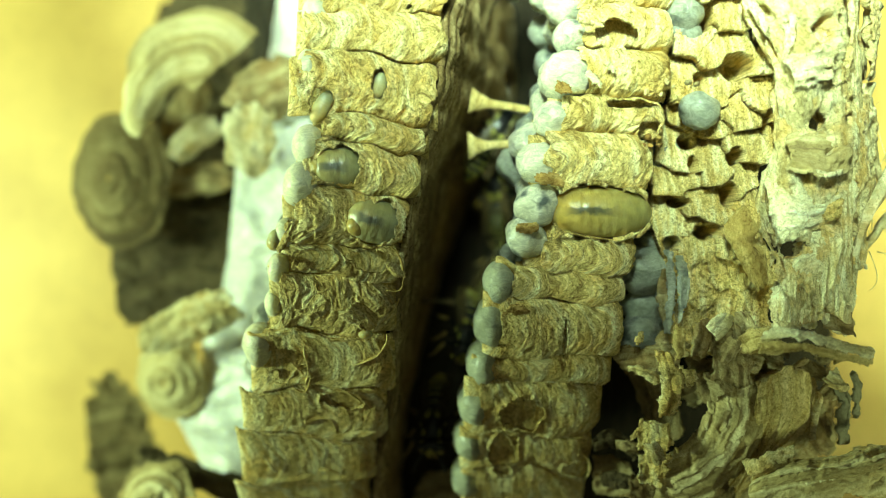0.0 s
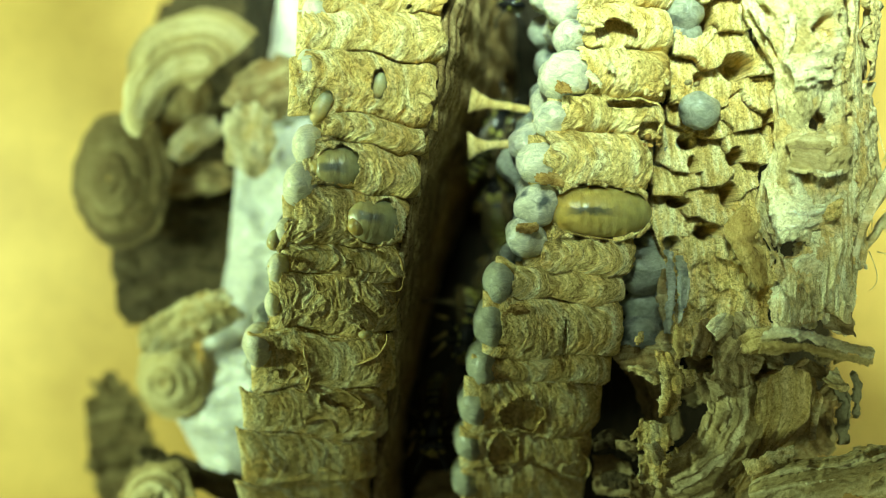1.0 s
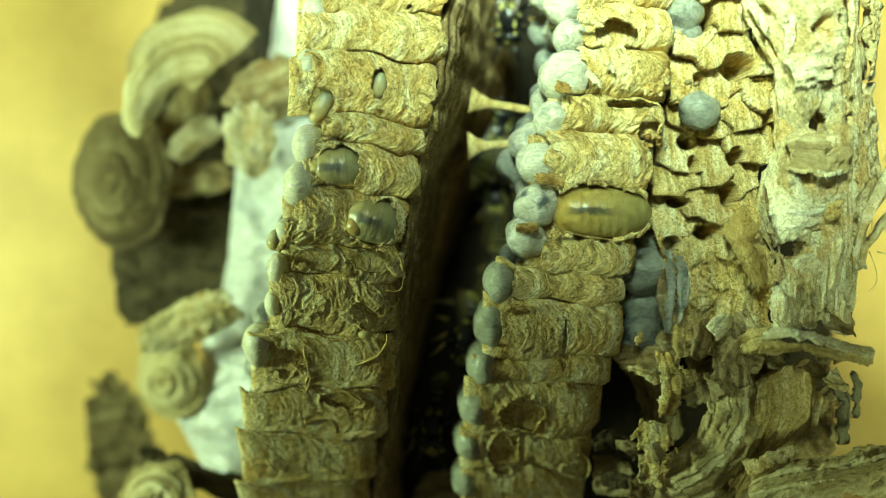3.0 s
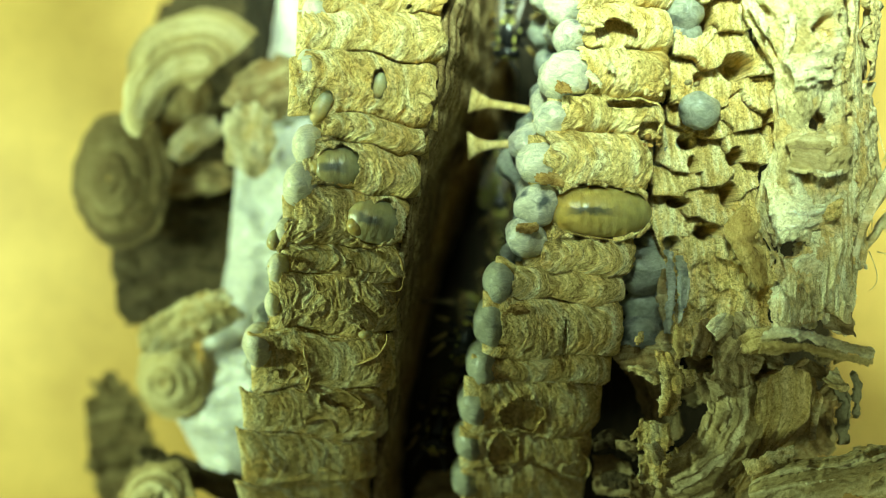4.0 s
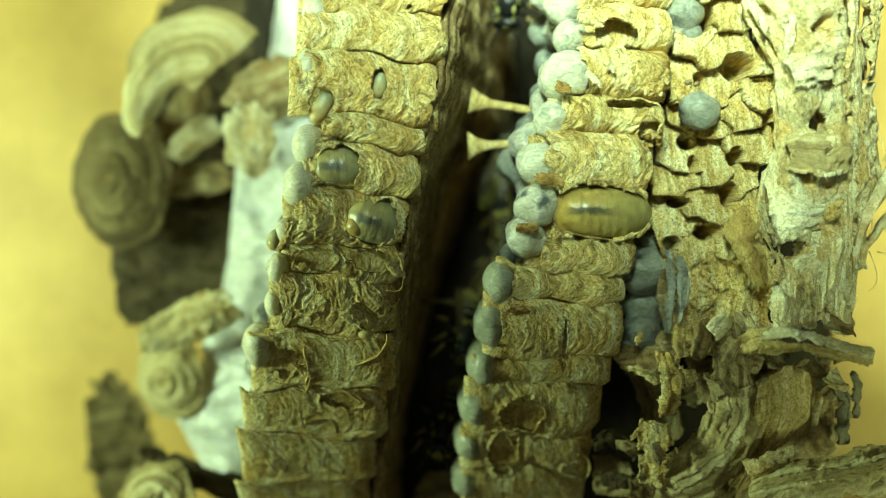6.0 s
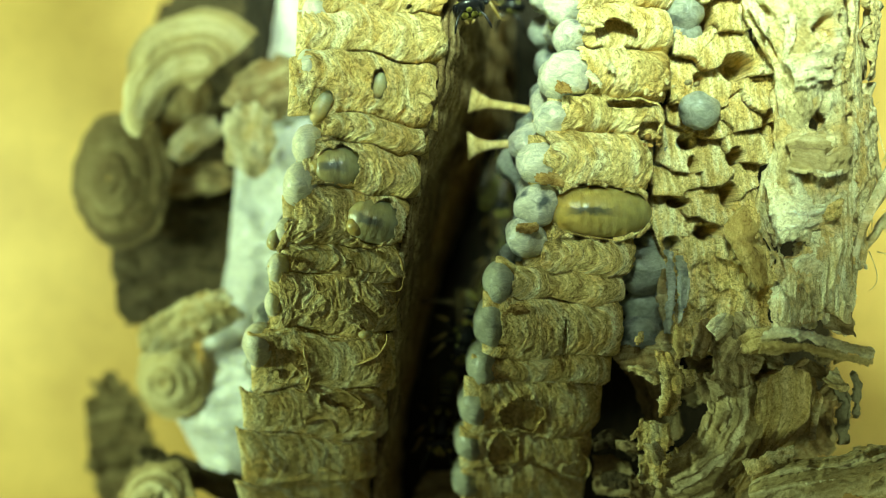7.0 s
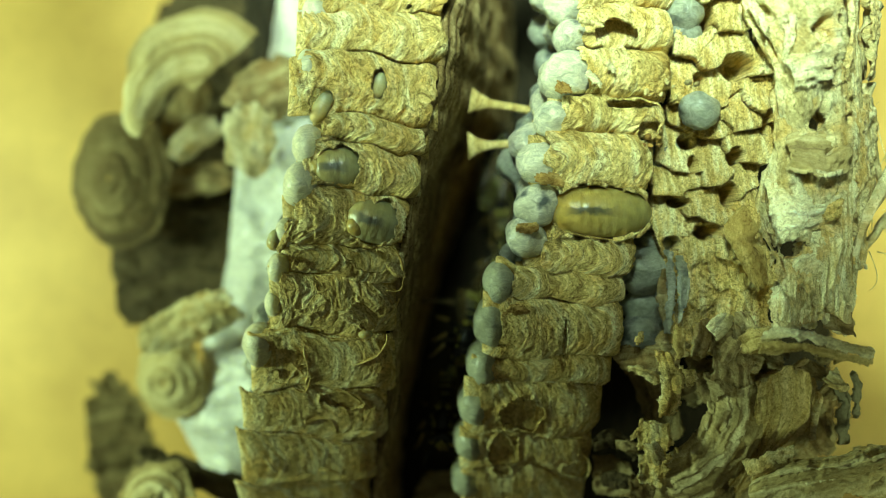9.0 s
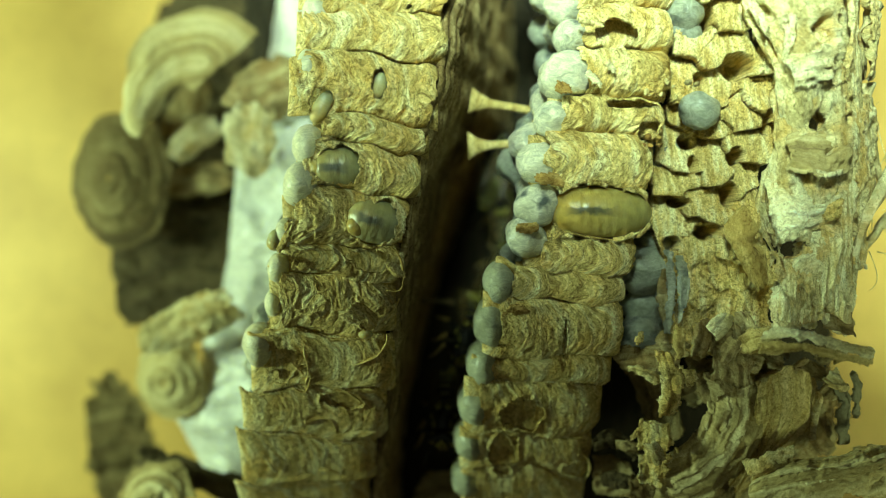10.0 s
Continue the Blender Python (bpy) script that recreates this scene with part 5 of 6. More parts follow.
def swirl_layers():
    """Banded layers that wind round the hole between comb and wall, and the layers at its foot."""
    for i, (curves, mat, label, torn, across) in enumerate((
            ([[(22.86, -14.49, 58), (24.71, -18.21, 57.5), (25.59, -22.23, 57.5), (26.29, -26.36, 57)], [(25.45, -11.75, 63), (28.15, -15.37, 62), (29.69, -18.97, 61.5), (30.53, -24.01, 61)]], BROWN, "brown inner layer at the side of the hole", 0.5, False),
            ([[(18.8, -26.36, 57), (21.37, -26.36, 57), (24.46, -27.22, 58)], [(19.17, -32.24, 57), (22.27, -31.95, 58), (25.68, -32.39, 59)]], BROWN, "brown torn layer below the hole", 0.6, False),
            ([[(22.16, -21.14, 65.4), (22.39, -24.36, 65.6), (23.07, -28.73, 65)], [(24.74, -19.4, 66), (25.1, -23.54, 66.2), (25.78, -28.84, 65.6)], [(27.85, -19.94, 66), (28.28, -23.5, 66.4), (28.79, -28.32, 66)]], COMB, "ragged tan lip beside the hole", 0.4, False),
            ([[(23.5, -24.27, 63), (25.9, -25.14, 64), (28.73, -23.95, 65), (30.73, -21.41, 65.4), (31.39, -18.49, 65), (30.86, -15.91, 64)], [(23.37, -27.61, 63), (26.53, -27.42, 64.8), (29.6, -25.89, 66), (31.99, -23.18, 66.6), (33.6, -19.96, 66.6), (33.72, -16.25, 65.4)], [(23.87, -30.64, 62.6), (27.76, -29.47, 64.8), (31.11, -27.54, 66.4), (33.87, -24.57, 67), (35.94, -20.78, 67.2), (36.56, -16.06, 66.6)], [(25.78, -34.45, 61.6), (29.62, -32.03, 64), (33.11, -29.51, 65.6), (36.09, -25.79, 66.4), (38.77, -21.4, 66.8), (39.65, -16.06, 66.6)]], SHELL, "banded layer of the nest wall winding round the hole", 0.4, False),
            ([[(33.43, -28.02, 64.6), (35.95, -24.17, 66.4), (36.81, -19.94, 67.4), (36.68, -15.73, 67)], [(34.66, -29.25, 64.6), (37.63, -24.53, 66.6), (39.77, -19.95, 68), (39.74, -13.94, 67.4)], [(35.68, -30.63, 63.6), (38.74, -25.12, 65.8), (42.71, -20.55, 67), (42.74, -13.51, 66.6)], [(36.64, -31.52, 62), (40.25, -25.93, 63.6), (45.88, -20.87, 64), (45.74, -14.54, 64)]], TAN, "brownish bulging lobe of the nest wall", 0.35, False),
            ([[(30.26, -7.97, 67), (31.07, -11.94, 67.4), (31.9, -16.15, 66)], [(33.41, -7.92, 67.6), (33.94, -11.87, 68), (34.74, -16.83, 66)], [(36.14, -9.94, 67.4), (36.81, -13.27, 67.4), (37.31, -17.51, 66)]], BROWN, "brown fibrous layer between comb and strip", 0.6, False),
            ([[(39.07, -14.26, 66), (41.48, -13.4, 66.4), (44.37, -14.18, 65.6)], [(39.28, -15.17, 67.2), (41.41, -14.34, 67.4), (44.17, -15.01, 66.4)]], BROWN, "brown torn edge above the lobe", 0.5, False),
            ([[(41.83, -24.5, 62), (45.17, -22.03, 62.4), (47.59, -19.58, 62)], [(43.24, -26.04, 62), (45.79, -24.08, 62.6), (48.71, -21.69, 62)], [(45.05, -27.56, 61), (46.92, -25.71, 61.6), (49.59, -23.31, 61)]], BROWN, "grey-brown frayed layer by the board", 0.9, True),
            ([[(35.34, -25.1, 67), (37.19, -23.53, 68), (41.37, -22.87, 68)], [(35.06, -26.69, 68.6), (37.14, -25.3, 69.4), (41.22, -24.35, 69)], [(36.07, -28.02, 67.6), (37.96, -26.69, 68.6), (41.91, -25.37, 68.6)]], PALE, "pale scrap over the lower bands", 0.4, False),
            ([[(36.55, -26.58, 67), (40.67, -24.63, 68.4), (45.78, -24.01, 68.8), (54.09, -22.47, 68)], [(35.31, -27.63, 69), (39.95, -25.75, 70.2), (45.05, -25.05, 70.4), (53.03, -23.72, 70)], [(34.71, -29.3, 69.6), (39.63, -27.22, 71), (44.6, -26.47, 71.4), (52.5, -25.54, 71)], [(34.92, -32.43, 69), (39.87, -30.36, 70.4), (44.78, -29.27, 71), (52.5, -28.63, 71)]], SHELL, "broad banded layer of the lower nest wall", 0.5, False),
            ([[(39.47, -26.34, 71.4), (44.42, -25.46, 71.8), (52.29, -23.77, 71.4)], [(39.57, -27.12, 71.8), (44.49, -26.38, 72.2), (52.08, -24.95, 71.8)]], WHITE, "pale band of the lower nest wall", 0.3, False))):
        loft("envelope_layer", curves, mat, 500 + 7.0 * i, label=label, category="envelope layer", torn=0.15 if "ragged" in label or "lobe" in label else 1.5 * torn, rag=0.8 if "ragged" in label else 0.4, bands=1.1 if mat is SHELL else 1.2, across=across, crumble=0.9 if "ragged" in label else 0.3, steps=0.12 if mat is SHELL else 0.08, fine=0.7, split=6 if mat is SHELL else 4 if "lobe" in label else 0)


swirl_layers()


def lower_right():
    kw = dict(category="envelope layer")
    # the long rolled strip: a pale upper face and a tan lower one
    strip = loft("envelope_strip", [[(35.64, -8.99, 72.60), (37.42, -8.41, 73.40), (39.95, -8.82, 73.80), (42.79, -9.46, 73.60), (45.67, -10.49, 72.80), (49.09, -11.21, 71.40)], [(35.13, -9.64, 73.40), (37.07, -9.20, 74.30), (39.58, -9.38, 74.70), (42.39, -10.09, 74.50), (45.25, -10.92, 73.70), (48.69, -11.70, 72.20)], [(34.83, -10.34, 73.60), (36.95, -10.04, 74.60), (39.45, -10.00, 75.00), (42.26, -10.77, 74.80), (45.11, -11.42, 74.00), (48.59, -12.24, 72.40)]], WHITE, 71, label="long pale curled strip of nest paper with a tan lower fold", torn=0.25, rag=0.22, thick=0.4, wrinkle=0.3, step=0.12, crumble=0.15, fine=0.9, **kw)
    loft("lower_fold", [[(35.01, -10.33, 73.10), (37.15, -10.03, 74.10), (39.66, -9.99, 74.50), (42.48, -10.76, 74.30), (45.34, -11.41, 73.50), (48.84, -12.24, 71.90)], [(34.81, -11.05, 73.40), (37.11, -10.90, 74.20), (39.62, -10.79, 74.60), (42.44, -11.49, 74.40), (45.30, -12.22, 73.60), (48.37, -12.81, 72.20)], [(35.01, -11.84, 72.60), (37.49, -11.83, 73.20), (40.03, -11.65, 73.60), (42.88, -12.31, 73.40), (45.77, -13.10, 72.60), (48.44, -13.46, 71.40)]], TAN, 171, parent=strip, torn=0.3, rag=0.26, wrinkle=0.3, step=0.12, crumble=0.2, fine=1.0)
    # nested layers that curve round the hole
    for i, (pts, width, tilt, mat, label) in enumerate((
            ([(26.17, -31.39, 60), (33.32, -30.53, 60), (41.18, -25.67, 60), (46.9, -19.95, 60), (46.9, -13.51, 60)], 9.0, 4, BROWN, "brown under-layer of the torn nest wall"),
            ([(27.83, -18.43, 60.5), (32.86, -15.8, 61.5), (38.33, -14.32, 62), (45.35, -14.67, 62)], 7.0, 4, BROWN, "brown under-layer of the torn nest wall"),
            ([(20.73, -13.98, 63), (23.15, -13.71, 64), (26, -13.04, 65), (29.07, -13.58, 65)], 3.6, -8, BROWN, "torn brown paper bridging the comb and the wall"),
            ([(23.88, -22.2, 66.8), (25.17, -23.36, 67), (25.99, -25.38, 66.4)], 1.6, 10, PALE, "pale flap at the lip of the hole"),
            # two webs in the darkened paper, to sit dim in the hole
            ([(18.65, -24.84, 60.5), (20.83, -23.73, 61), (23.24, -24.72, 61), (24.37, -26.28, 61)], 2.4, -10, SHADED, "brown web of torn paper across the hole"),
            ([(19.73, -29.24, 60), (21.92, -28.54, 60.5), (24.51, -29.12, 61)], 2.2, 6, SHADED, "brown web of torn paper below the hole"),
            ([(44.65, -22.67, 64), (44.77, -19.72, 65), (45.49, -17.06, 64.6)], 1.0, -10, PALE, "thin pale edge of a torn layer"),
            ([(42.84, -24.97, 63), (44.33, -21.72, 63.6), (45.09, -17.91, 63.6)], 2.0, 20, BROWN, "brown torn layer of the nest wall"),
            ([(31.27, -13.65, 64.5), (32.03, -17.04, 64.7), (32.81, -19.84, 64.4)], 2.4, 20, BROWN, "brown torn layer of the nest wall"),
            ([(33.51, -14.26, 65), (36.37, -13.5, 65.6), (38.54, -14.52, 65.6)], 3.0, -20, BROWN, "brown torn layer of the nest wall"),
            ([(34.55, -11.45, 67), (36.32, -10.13, 69.5), (38.87, -9.77, 70.5)], 2.4, -10, TAN, "tan scrap under the pale strip"))):
        ribbon("envelope_layer", pts, width, tilt, 72 + 3 * i, mat, label, torn=0.2 if "rim of" in label else 0.7, wave=0.25 if "rim of" in label else 0.9, **kw)
    # ragged scraps hanging over the hole and down the third comb
    for i, (pts, width, tilt, mat, label) in enumerate((
            ([(24.69, -10.65, 69.5), (25.92, -12.96, 69.8), (26.65, -16.43, 68.5), (26.23, -20.55, 66)], 2.6, 12, COMB, "ragged brown scrap hanging between comb and wall"),
            ([(28.05, -13.26, 67.5), (28.64, -15.05, 68), (29.45, -16.59, 67.5)], 1.6, -10, COMB, "ragged brown scrap hanging between comb and wall"),
            ([(21.77, -14.74, 64), (24.3, -15.49, 65), (26.69, -16.99, 65)], 2.0, -30, COMB, "ragged brown scrap at the edge of the hole"),
            ([(30.41, -10.62, 68.5), (31.32, -9.76, 69.2), (33.48, -7.32, 68.6)], 1.9, -14, WHITE, "small pale curled scrap of nest paper"),
            ([(29.67, -13.39, 66.5), (30.41, -10.6, 67.4), (30.26, -7.63, 67)], 2.2, 16, BROWN, "brownish torn scrap below the ragged comb"),
            ([(32.54, -13.32, 67), (33.61, -11.23, 67.8), (34.87, -9.55, 68)], 2.2, -16, BROWN, "brown torn scrap below the ragged comb"),
            ([(28.32, -8.01, 66.5), (27.99, -10.7, 66.5), (28.66, -13.52, 65.5)], 2.2, 10, TAN, "tan torn scrap below the ragged comb"),
            ([(27.24, -1.97, 65.5), (27.16, -5.39, 65), (27.84, -9.53, 64.5)], 2.0, 30, BROWN, "greyish torn scrap beside the silk caps"),
            ([(34.55, -6.63, 67), (36.02, -8.97, 67), (36.7, -11.36, 66.6)], 2.4, 20, BROWN, "brown torn scrap beside the wall"),
            ([(45.14, -14.73, 66.5), (46.15, -15.41, 67.4), (47.67, -15.2, 67)], 2.6, -24, PALE, "pale crumbled scrap of nest paper"),
            ([(46.01, -17.76, 64.5), (46.82, -16.99, 65), (48.37, -17.06, 64.6)], 2.4, -10, BROWN, "brown crumbled scrap of nest paper"),
            ([(20.84, -29.14, 63.5), (23.15, -29.42, 64), (26.25, -30.25, 64)], 2.6, -20, BROWN, "ragged brown scrap at the edge of the hole"),
            ([(19.98, -24.04, 62.5), (21.98, -23.72, 63), (23.72, -24.41, 63)], 1.5, 0, BROWN, "thin dark scrap across the hole"),
            ([(49.33, -24.74, 64), (51.26, -24.16, 65), (54.33, -24.5, 65)], 1.2, -20, PALE, "pale crumbled scrap on the board's side"))):
        ribbon("paper_scrap", pts, width, tilt, 172 + 3 * i, mat, label, "paper scrap", rag=0.5)
    rnd = random.Random(21)
    for i in range(12):
        x, y = 27 + 22 * (i * 0.618 % 1), -11.5 - 5.5 * (i * 0.4142 % 1)
        flake("paper_scrap", (x, y, 66.0 + rnd.uniform(-3, 0.5)), (rnd.uniform(-30, 30), rnd.uniform(-30, 30), rnd.uniform(-40, 75)), (rnd.uniform(2.5, 5), rnd.uniform(1.5, 3)), rnd.uniform(0.4, 1.2), 120 + i,
              (TAN, BROWN, BROWN, OLIVE)[i % 4], label="torn, curled scrap of nest paper among the broken wall", category="paper scrap", wrinkle=1.0, rag=0.55)
    ribbon("dirt_clump", [(46.32, -15.42, 65.5), (48.37, -17.64, 65.2), (48.37, -21.29, 64), (49.1, -23.93, 63)], 1.3, 10, 91, DIRT, "grey ragged clump of dirt clinging to the torn nest wall", "dirt", thick=0.4, rag=0.6, torn=0.8)
    ribbon("dirt_clump", [(47.63, -14.06, 66.5), (49.18, -16.23, 65.5), (49.88, -20.26, 64)], 1.1, -20, 94, DIRT, "grey ragged clump of dirt clinging to the torn nest wall", "dirt", thick=0.4, rag=0.6, torn=0.8)
    rnd = random.Random(33)
    for i in range(16):
        a = Vector((52.92, 7.65, 64)) + Vector((rnd.uniform(-2.5, 2.5), rnd.uniform(-9, 10), rnd.uniform(-3, 2)))
        b = a + Vector((rnd.uniform(-3, 5), rnd.uniform(-7, 4), rnd.uniform(-3, 2)))
        bend = Vector((rnd.uniform(-1.5, 1.5), rnd.uniform(-1, 1), rnd.uniform(0, 1.5)))
        tagged(rod("paper_fibre", [a.lerp(b, k / 6) + bend * math.sin(k / 6 * math.pi) for k in range(7)], [0.07, 0.06, 0.06, 0.05, 0.05, 0.04, 0.03], PALE, sides=5), "fine pale fibre fraying from the wall's edge", "paper fibre", "fibres at the wall's edge")
    for i, (a, b) in enumerate((((52.26, 9.26, 69), (47.8, -3.95, 67)), ((54.84, 4.2, 64), (52.48, -2.07, 60)), ((50.28, 19.48, 67), (53.6, 7.65, 64)), ((51.15, 28.86, 67), (50.43, 20.35, 66)), ((49.46, 15.98, 68), (51.94, 7.58, 65)))):
        a, b = Vector(a), Vector(b)
        pts = [a.lerp(b, k / 8) + Vector((-1.2 * math.sin(k / 8 * math.pi), 0, 1.0 * math.sin(k / 8 * math.pi))) for k in range(9)]
        tagged(rod("paper_strand", pts, [0.9, 0.7, 0.6, 0.55, 0.5, 0.5, 0.5, 0.45, 0.3], PALE, wob=0.5), "pale torn strand of nest paper at the wall's edge", "paper strand")


lower_right()


# ---- small torn pieces and crumbs on the combs ----
def small_pieces():
    for i, (at, turn, size, mat) in enumerate((
            ((11.89, 7.95, 70.6), (8, -6, -12), (4.4, 2.2), RUST), ((9.73, 2.53, 70.2), (20, 0, 6), (3.2, 2.0), RUST), ((8.49, -7.09, 68), (26, 0, 4), (3.4, 2.2), RUST), ((13.64, 18.21, 71), (-8, -14, -30), (2.8, 1.8), RUST),
            ((16.92, 19.29, 71.4), (-6, 0, -50), (3.6, 1.6), WHITE), ((18.97, 20.7, 71.4), (0, 8, -60), (2.4, 1.2), WHITE), ((16.5, 25.85, 70.8), (14, 0, -14), (4.6, 1.5), COMB), ((23.03, -10.58, 67.6), (0, 30, 70), (2.4, 1.4), COMB))):
        flake("torn_flap", at, turn, size, 0.35, 700 + 3.0 * i, mat, right_comb, wrinkle=0.5, rag=0.4, torn=0.3, thick=0.15)
    for i, (at, turn, size, mat) in enumerate((
            ((-12.48, 13.7, 71), (10, -10, 30), (2.6, 2.2), COMB), ((-18.13, 1.04, 70), (0, -24, 60), (3.6, 1.3), COMB), ((-15.56, -1.89, 69.8), (12, 0, 8), (3.0, 1.4), COMB), ((-9.41, -7.78, 69.4), (-6, 6, -40), (5.2, 3.6), COMB),
            ((-14.65, -6.8, 69.4), (4, -10, 50), (4.0, 3.0), COMB), ((-5.48, -2.41, 69.6), (0, 20, -50), (3.6, 2.0), COMB))):
        flake("torn_flap", at, turn, size, 0.3, 740 + 3.0 * i, mat, left_comb, wrinkle=0.5, rag=0.35, torn=0.3, thick=0.15)
    rnd = random.Random(4)
    for i, ((x, y, z), spread, mat, look_of, count) in enumerate((((25.07, 18.67, 70.6), 2.0, CREAM, "pale crumb of chewed paper on the comb's broken end", 9), ((23.82, 12.23, 70.4), 1.2, RUST, "rust-brown crumb of chewed paper on the comb's broken end", 8), ((28.97, 18.82, 70.5), 0.8, BROWN, "dark crumb in a gap of the ragged comb", 3))):
        for k in range(count):
            ob = ball("paper_crumb", rnd.uniform(0.25, 0.5), rnd.uniform(0.2, 0.4), rnd.uniform(0.2, 0.35), mat, n=9, m=6, warp=1.0, seed=i * 20 + k)
            put(ob, (x + rnd.uniform(-1, 1) * spread, y + rnd.uniform(-1, 1) * spread * 0.6, z + rnd.uniform(-0.9, 0)), (rnd.uniform(0, 90), rnd.uniform(0, 90), rnd.uniform(0, 180)))
            tagged(ob, look_of, "paper crumb", "crumbs on the combs")
    # frayed grey silk hanging beside the ragged comb
    for i, (a, b, c) in enumerate(((((26.22, 0.07, 66)), ((26.37, -5.31, 66.5)), ((26.48, -10.58, 65))), (((26.91, -0.33, 67)), ((27.34, -4.6, 67.4)), ((27.44, -10.07, 66))))):
        ob = loft("silk_gauze", [[a, b, c], [Vector(a) + Vector((1.3, 0, 1.0)), Vector(b) + Vector((1.5, 0, 0.9)), Vector(c) + Vector((1.0, 0, 1.0))]], DIM_SILK, 760 + i, label="frayed grey silk hanging beside the ragged comb", category="silk", torn=0.2, rag=0.35, thick=0.08, wrinkle=0.8)
    # dark flecks scattered on the board beyond the torn wall
    for i in range(14):
        x, y = 56 + 22 * (i * 0.618 % 1), -34 + 12 * (i * 0.414 % 1)
        ob = ball("dirt_fleck", rnd.uniform(0.3, 0.9), rnd.uniform(0.2, 0.6), 0.25, DIRT, n=10, m=6, warp=0.6, seed=i)
        tagged(put(ob, (x, y, 0.2), (0, 0, rnd.uniform(0, 180))), "dark fleck of dirt lying on the board", "dirt", "flecks on the board")


small_pieces()


# ---- wasps ----
def wasp(label):
    """A black and yellow wasp, head to +x, back to +z, with its middle at the origin."""
    ob = thing("wasp", (0, 0, 0), label=label, category="wasp", group="wasps between the combs")
    tho = ball("thorax", 2.3, 1.75, 1.7, BLACK, ob, n=24, m=16, warp=0.03)
    for x, y, z, rx, ry in ((-1.0, 0.62, 1.42, 0.45, 0.5), (-1.0, -0.62, 1.42, 0.45, 0.5), (-1.75, 0.62, 0.98, 0.4, 0.5), (-1.75, -0.62, 0.98, 0.4, 0.5), (1.2, 1.15, 0.95, 0.85, 0.2), (1.2, -1.15, 0.95, 0.85, 0.2), (0.0, 1.62, 0.55, 0.45, 0.2), (0.0, -1.62, 0.55, 0.45, 0.2)):
        ball("yellow_mark", rx, ry, 0.14, YELLOW, tho, n=12, m=8, at=(x, y, z), warp=0.15)
    head = ball("head", 0.85, 1.95, 1.5, BLACK, ob, n=24, m=14, at=(3.0, 0, -0.2))
    for y, z, ry, rz in ((0.0, -0.85, 0.42, 0.26), (0.56, -0.15, 0.34, 0.38), (-0.56, -0.15, 0.34, 0.38), (0.0, 0.62, 0.34, 0.36), (1.3, -0.45, 0.20, 0.32), (-1.3, -0.45, 0.20, 0.32)):
        x = 3.0 + 0.85 * math.sqrt(1 - (y / 1.95) ** 2 - (z / 1.5) ** 2)
        ball("yellow_mark", 0.15, ry * 1.3, rz * 1.25, YELLOW, head, n=12, m=8, at=(x - 0.02, y, z - 0.2), warp=0.2, seed=y)
    for y in (1.15, -1.15):
        ball("yellow_mark", 0.3, 0.26, 0.2, YELLOW, head, n=12, m=8, at=(2.75, y, 0.72))
    for s in (1, -1):
        ball("eye", 0.5, 0.42, 0.95, EYE, head, n=14, m=10, at=(3.2, s * 1.55, 0.05))
        rod("mandible", [(3.6, s * 0.6, -1.1), (3.9, s * 0.35, -1.5), (3.85, s * 0.1, -1.7)], [0.28, 0.2, 0.08], LEG, head)
        rod("antenna", [(3.7, s * 0.4, 0.35), (4.3, s * 0.9, 0.9), (5.2, s * 1.6, 0.6), (6.0, s * 2.0, 0.1), (6.6, s * 2.2, -0.4)], [0.14, 0.13, 0.16, 0.16, 0.1], BLACK, head)
    for i, x in enumerate(np.linspace(-2.9, -8.0, 6)):
        w = (1.25, 1.75, 1.85, 1.65, 1.2, 0.65)[i]
        seg = ball("abdomen_ring", 0.85, w, w * 0.9, BLACK, ob, n=22, m=12, at=(x, 0, -0.1 - 0.06 * i * i))
        ball("yellow_band", 0.34, w * 1.0, w * 0.9, YELLOW, seg, n=22, m=10, at=(x - 0.42, 0, -0.09 - 0.06 * i * i))
    for s in (1, -1):
        for k, (fx, tx) in enumerate(((1.2, 2.6), (0.0, 0.4), (-1.0, -3.0))):
            leg = rod("leg", [(fx, s * 0.9, -1.3), (fx + (tx - fx) * 0.4, s * 2.4, -0.6), (fx + (tx - fx) * 0.55, s * 2.7, -0.5)], [0.28, 0.34, 0.22], BLACK, ob)
            rod("shin", [(fx + (tx - fx) * 0.55, s * 2.7, -0.5), (tx, s * 3.3, -1.6), (tx * 1.15, s * 3.7, -2.4), (tx * 1.3, s * 4.3, -2.6)], [0.24, 0.22, 0.13, 0.08], LEG, leg)
        x, y = np.meshgrid(np.linspace(0, 1, 20), np.linspace(-1, 1, 7), indexing="ij")
        p = np.stack([0.6 - 7.8 * x, s * (0.95 + 0.9 * x) + 0.75 * y * np.sqrt(np.clip(x * (1.12 - x) * 4, 0, 1)), 1.35 + 0.45 * np.sin(x * 2.5) - 0.9 * x + 0.1 * np.cos(y * 5)], -1)
        shell("wing", p, 0.05, WING, ob, "smoky folded wing")
    return ob


def turned(at, heading, pitch=0, roll=0):
    """Pose of a wasp: heading in degrees from +x in the plan, pitch raises its head."""
    return Matrix.Translation([c * MM for c in at]) @ pose(0, 0, 0, 0, 0, heading) @ pose(0, 0, 0, 0, -pitch, 0) @ pose(0, 0, 0, roll)


first = wasp("black and yellow wasp in the gap between two combs")
lower, upper, pillar_wasp, hanging, striped, runner = [copy_thing(first, Matrix.Identity(4)) for _ in range(6)]


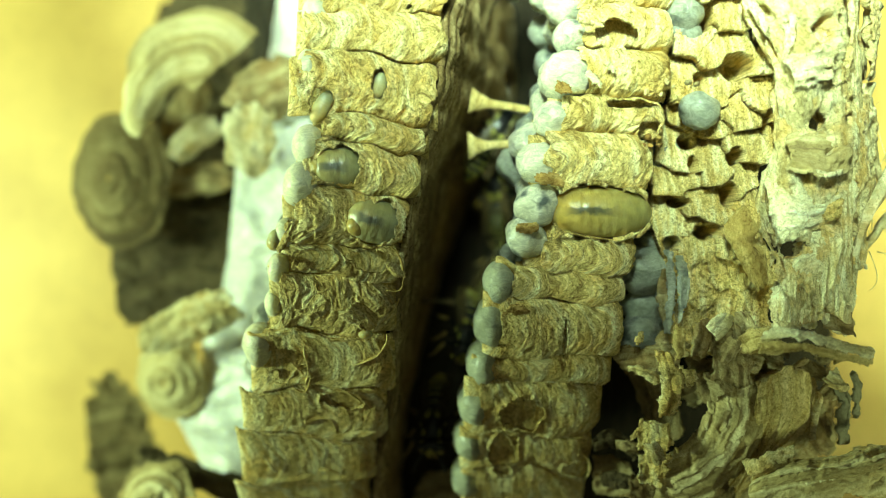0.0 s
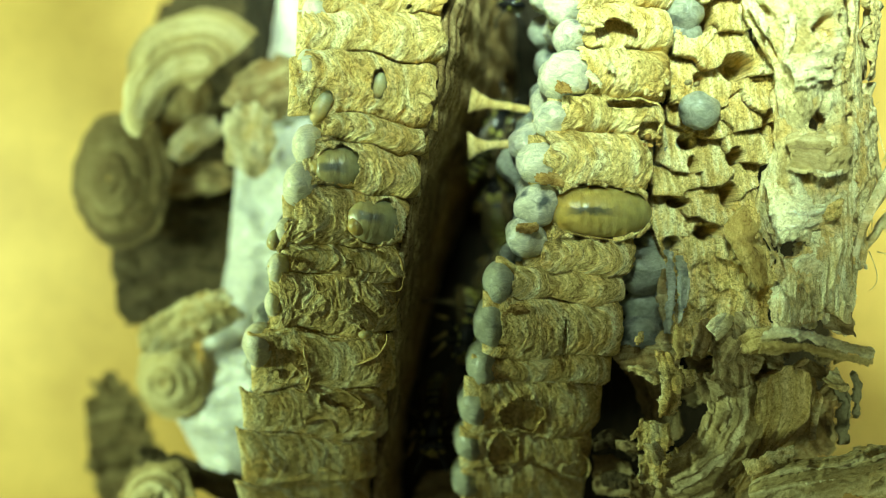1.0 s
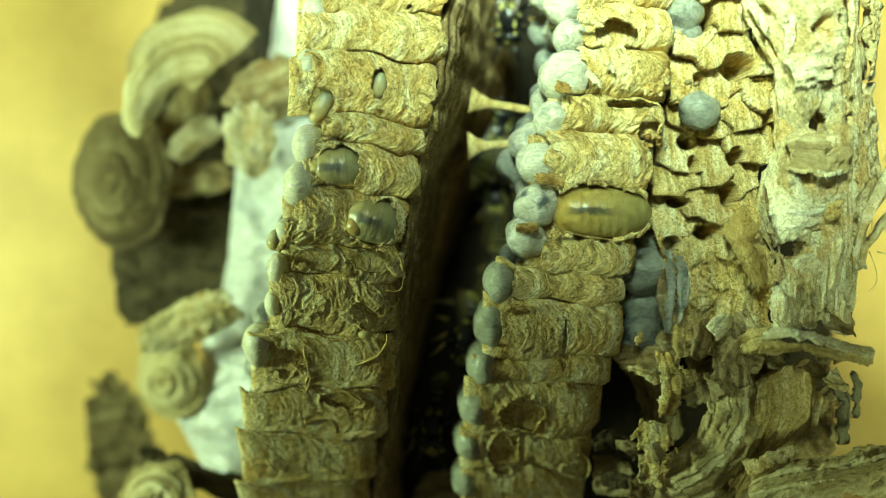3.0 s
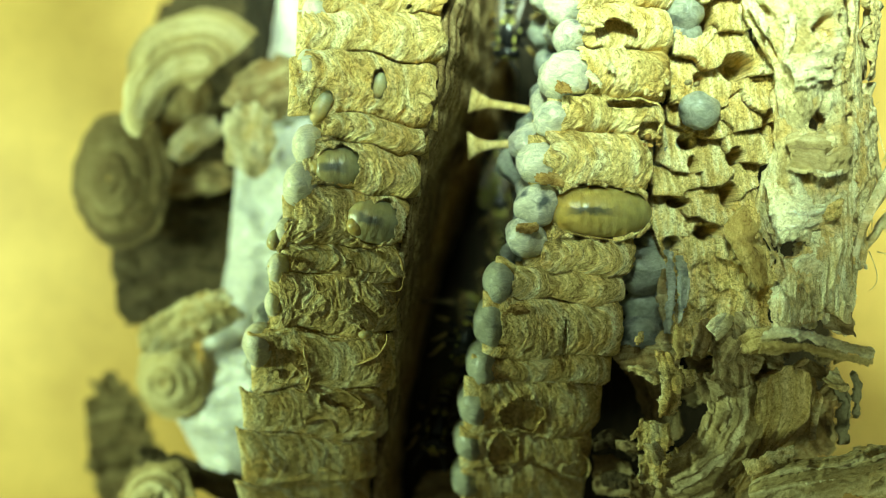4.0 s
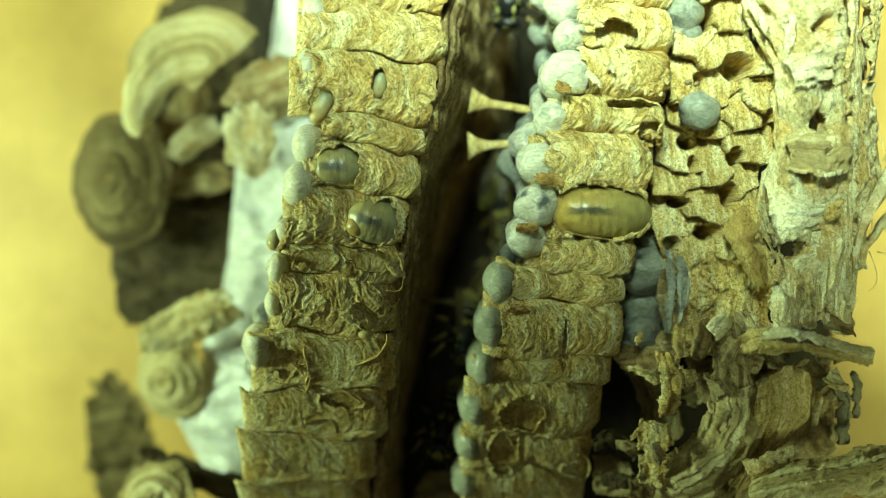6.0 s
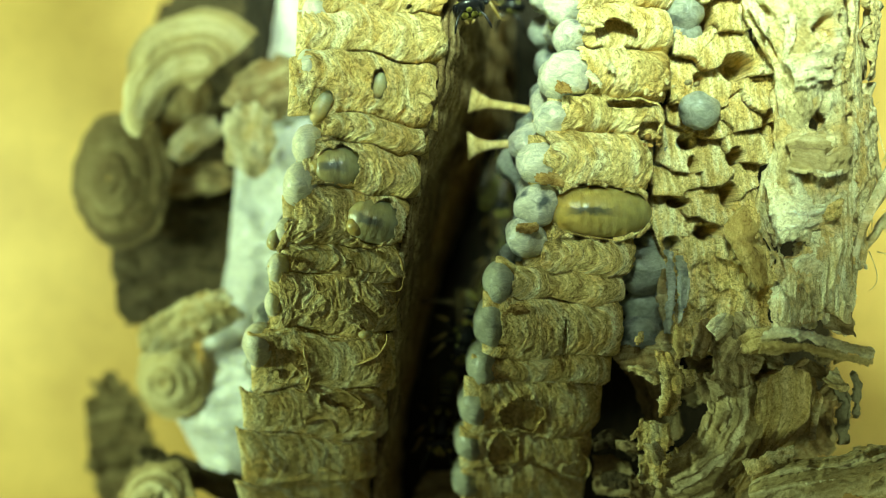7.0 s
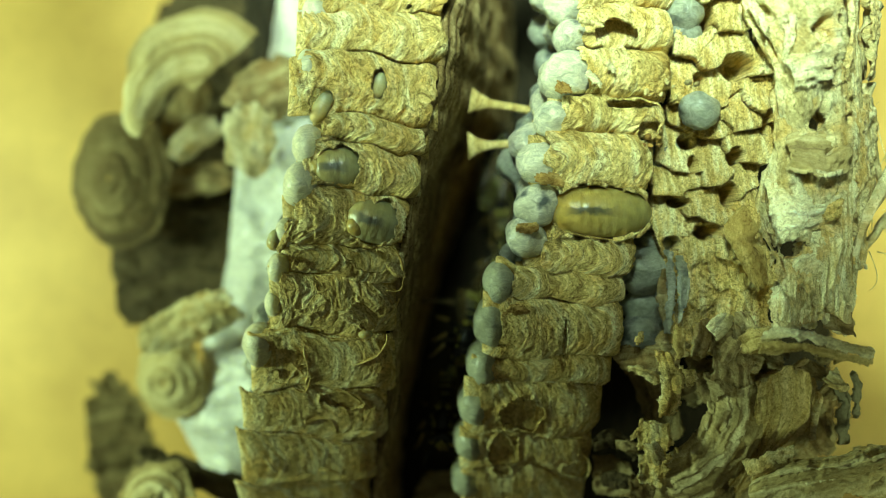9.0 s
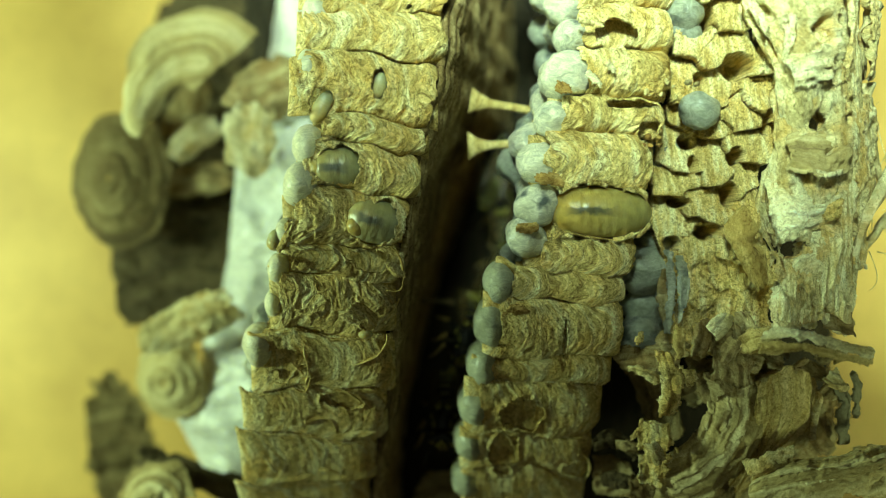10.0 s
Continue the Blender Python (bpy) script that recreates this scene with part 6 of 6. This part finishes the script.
def motions():
    # the wasp that stays by the third pillar
    walk(first, [(0.0, turned((3.17, -11.78, 50), -100, 40, -10)), (1.5, turned((3.25, -11.62, 50), -97, 40, -10)), (3.8, turned((3.17, -12.01, 50), -102, 42, -10)), (5.5, turned((3.09, -11.86, 50), -99, 40, -10)), (10.0, turned((3.25, -12.01, 50), -101, 41, -10))])
    # the one below it, head down, shifting about
    walk(lower, [(0.0, turned((-1.31, -24.26, 51), -96, 36, 12)), (2.0, turned((-1.31, -24.1, 51), -92, 36, 12)), (3.8, turned((-0.67, -23.94, 51), -104, 36, 14)), (5.5, turned((0.3, -24.74, 51), -108, 36, 10)), (6.8, turned((-0.02, -24.1, 51), -100, 36, 10)), (8.0, turned((0.14, -23.29, 51), -97, 36, 12)), (10.0, turned((0.14, -23.13, 51), -96, 36, 12))])
    # at the top of the gap, coming and going along the combs
    walk(upper, [(0.0, turned((9.52, 38.62, 49), -100, 0, 20)), (1.0, turned((9.75, 37.04, 49), -95, 0, 20)), (1.5, turned((9.52, 33.9, 49), -96, 0, 20)), (2.2, turned((9.2, 35.76, 48), -92, 0, 20)), (3.8, turned((9.36, 29.42, 48), -95, 0, 20)), (4.2, turned((9.2, 32.59, 48), -98, 0, 20)), (5.0, turned((9.04, 36.56, 48), -95, 0, 20)), (5.6, turned((8.97, 34.29, 49), -95, 0, 20)), (6.8, turned((9.52, 35.47, 49), -92, 0, 20)), (7.8, turned((9.6, 44.49, 48), -95, 0, 20)), (10.0, turned((10.78, 39.73, 48), -95, 0, 20))])
    # behind the two pillars, walking off downwards
    walk(pillar_wasp, [(0.0, turned((8.03, 17.44, 44), 60, 0, 10)), (1.0, turned((7.7, 17.77, 44), 66, 0, 10)), (2.0, turned((8.19, 17.28, 44), 58, 0, 10)), (2.7, turned((7.59, 17.75, 43), 66, 0, 10)), (3.8, turned((9.44, 14.78, 33), 70, -20, 10)), (10.0, turned((9.44, 14.34, 33), 70, -20, 10))])
    # abdomen showing beside the capped cells
    walk(hanging, [(0.0, turned((7.9, 9.31, 38), 95, 10, -10)), (1.5, turned((7.73, 8.89, 38), 98, 10, -10)), (2.7, turned((7.95, 7.69, 37), 94, 10, -10)), (3.8, turned((8.94, 7, 34), 92, 8, -10)), (5.5, turned((9.34, 6.88, 33), 95, 8, -10)), (10.0, turned((9.34, 7.23, 33), 93, 8, -10))])
    walk(striped, [(0.0, turned((9.5, -1.18, 37), 60, 8, -16)), (2.0, turned((9.84, -0.93, 37), 62, 8, -16)), (3.8, turned((9.5, -2.45, 37), 66, 6, -16)), (5.5, turned((9.5, -1.18, 37), 60, 8, -16)), (10.0, turned((9.5, -1.44, 37), 62, 8, -16))])
    # runs in from above over the comb's edge at seven seconds, turns and leaves
    walk(runner, [(0.0, turned((1.1, 50.23, 64), -90, 30)), (6.6, turned((1.1, 43.34, 64), -90, 30)), (6.9, turned((1.52, 34.52, 64), -85, 30)), (7.0, turned((2.62, 31.35, 64), -80, 34)), (7.1, turned((2.62, 30.52, 64), -86, 34)), (7.2, turned((3.17, 28.73, 64), -122, 22)), (7.3, turned((3.03, 28.73, 64), -118, 26)), (7.4, turned((2.89, 29.28, 64), -100, 44)), (7.5, turned((2.76, 29.21, 64), -96, 50)), (7.6, turned((2.34, 32.87, 64), -92, 36)), (7.8, turned((1.93, 35.35, 64), -90, 30)), (8.0, turned((1.52, 40.58, 64), -88, 30)), (8.5, turned((1.1, 48.85, 64), -90, 30)), (10.0, turned((1.1, 50.23, 64), -90, 30))])
    # the larvae stir a little
    walk(larva_b, [(t, larva_b_rest @ pose(0, 0, 0, a, 0, b)) for t, a, b in ((0.0, 0, 0), (0.5, -6, 2), (1.0, -10, 5), (1.5, -3, 1), (2.7, 4, -2), (4.0, 0, 0), (6.0, 3, -1), (10.0, 0, 0))])
    walk(larva_a, [(t, larva_a_rest @ pose(0, 0, 0, a, 0, 0)) for t, a in ((0.0, 0), (2.5, 3), (5.0, 0), (8.0, -2), (10.0, 3))])


larva_a_rest, larva_b_rest = larva_a.matrix_world.copy(), larva_b.matrix_world.copy()
motions()
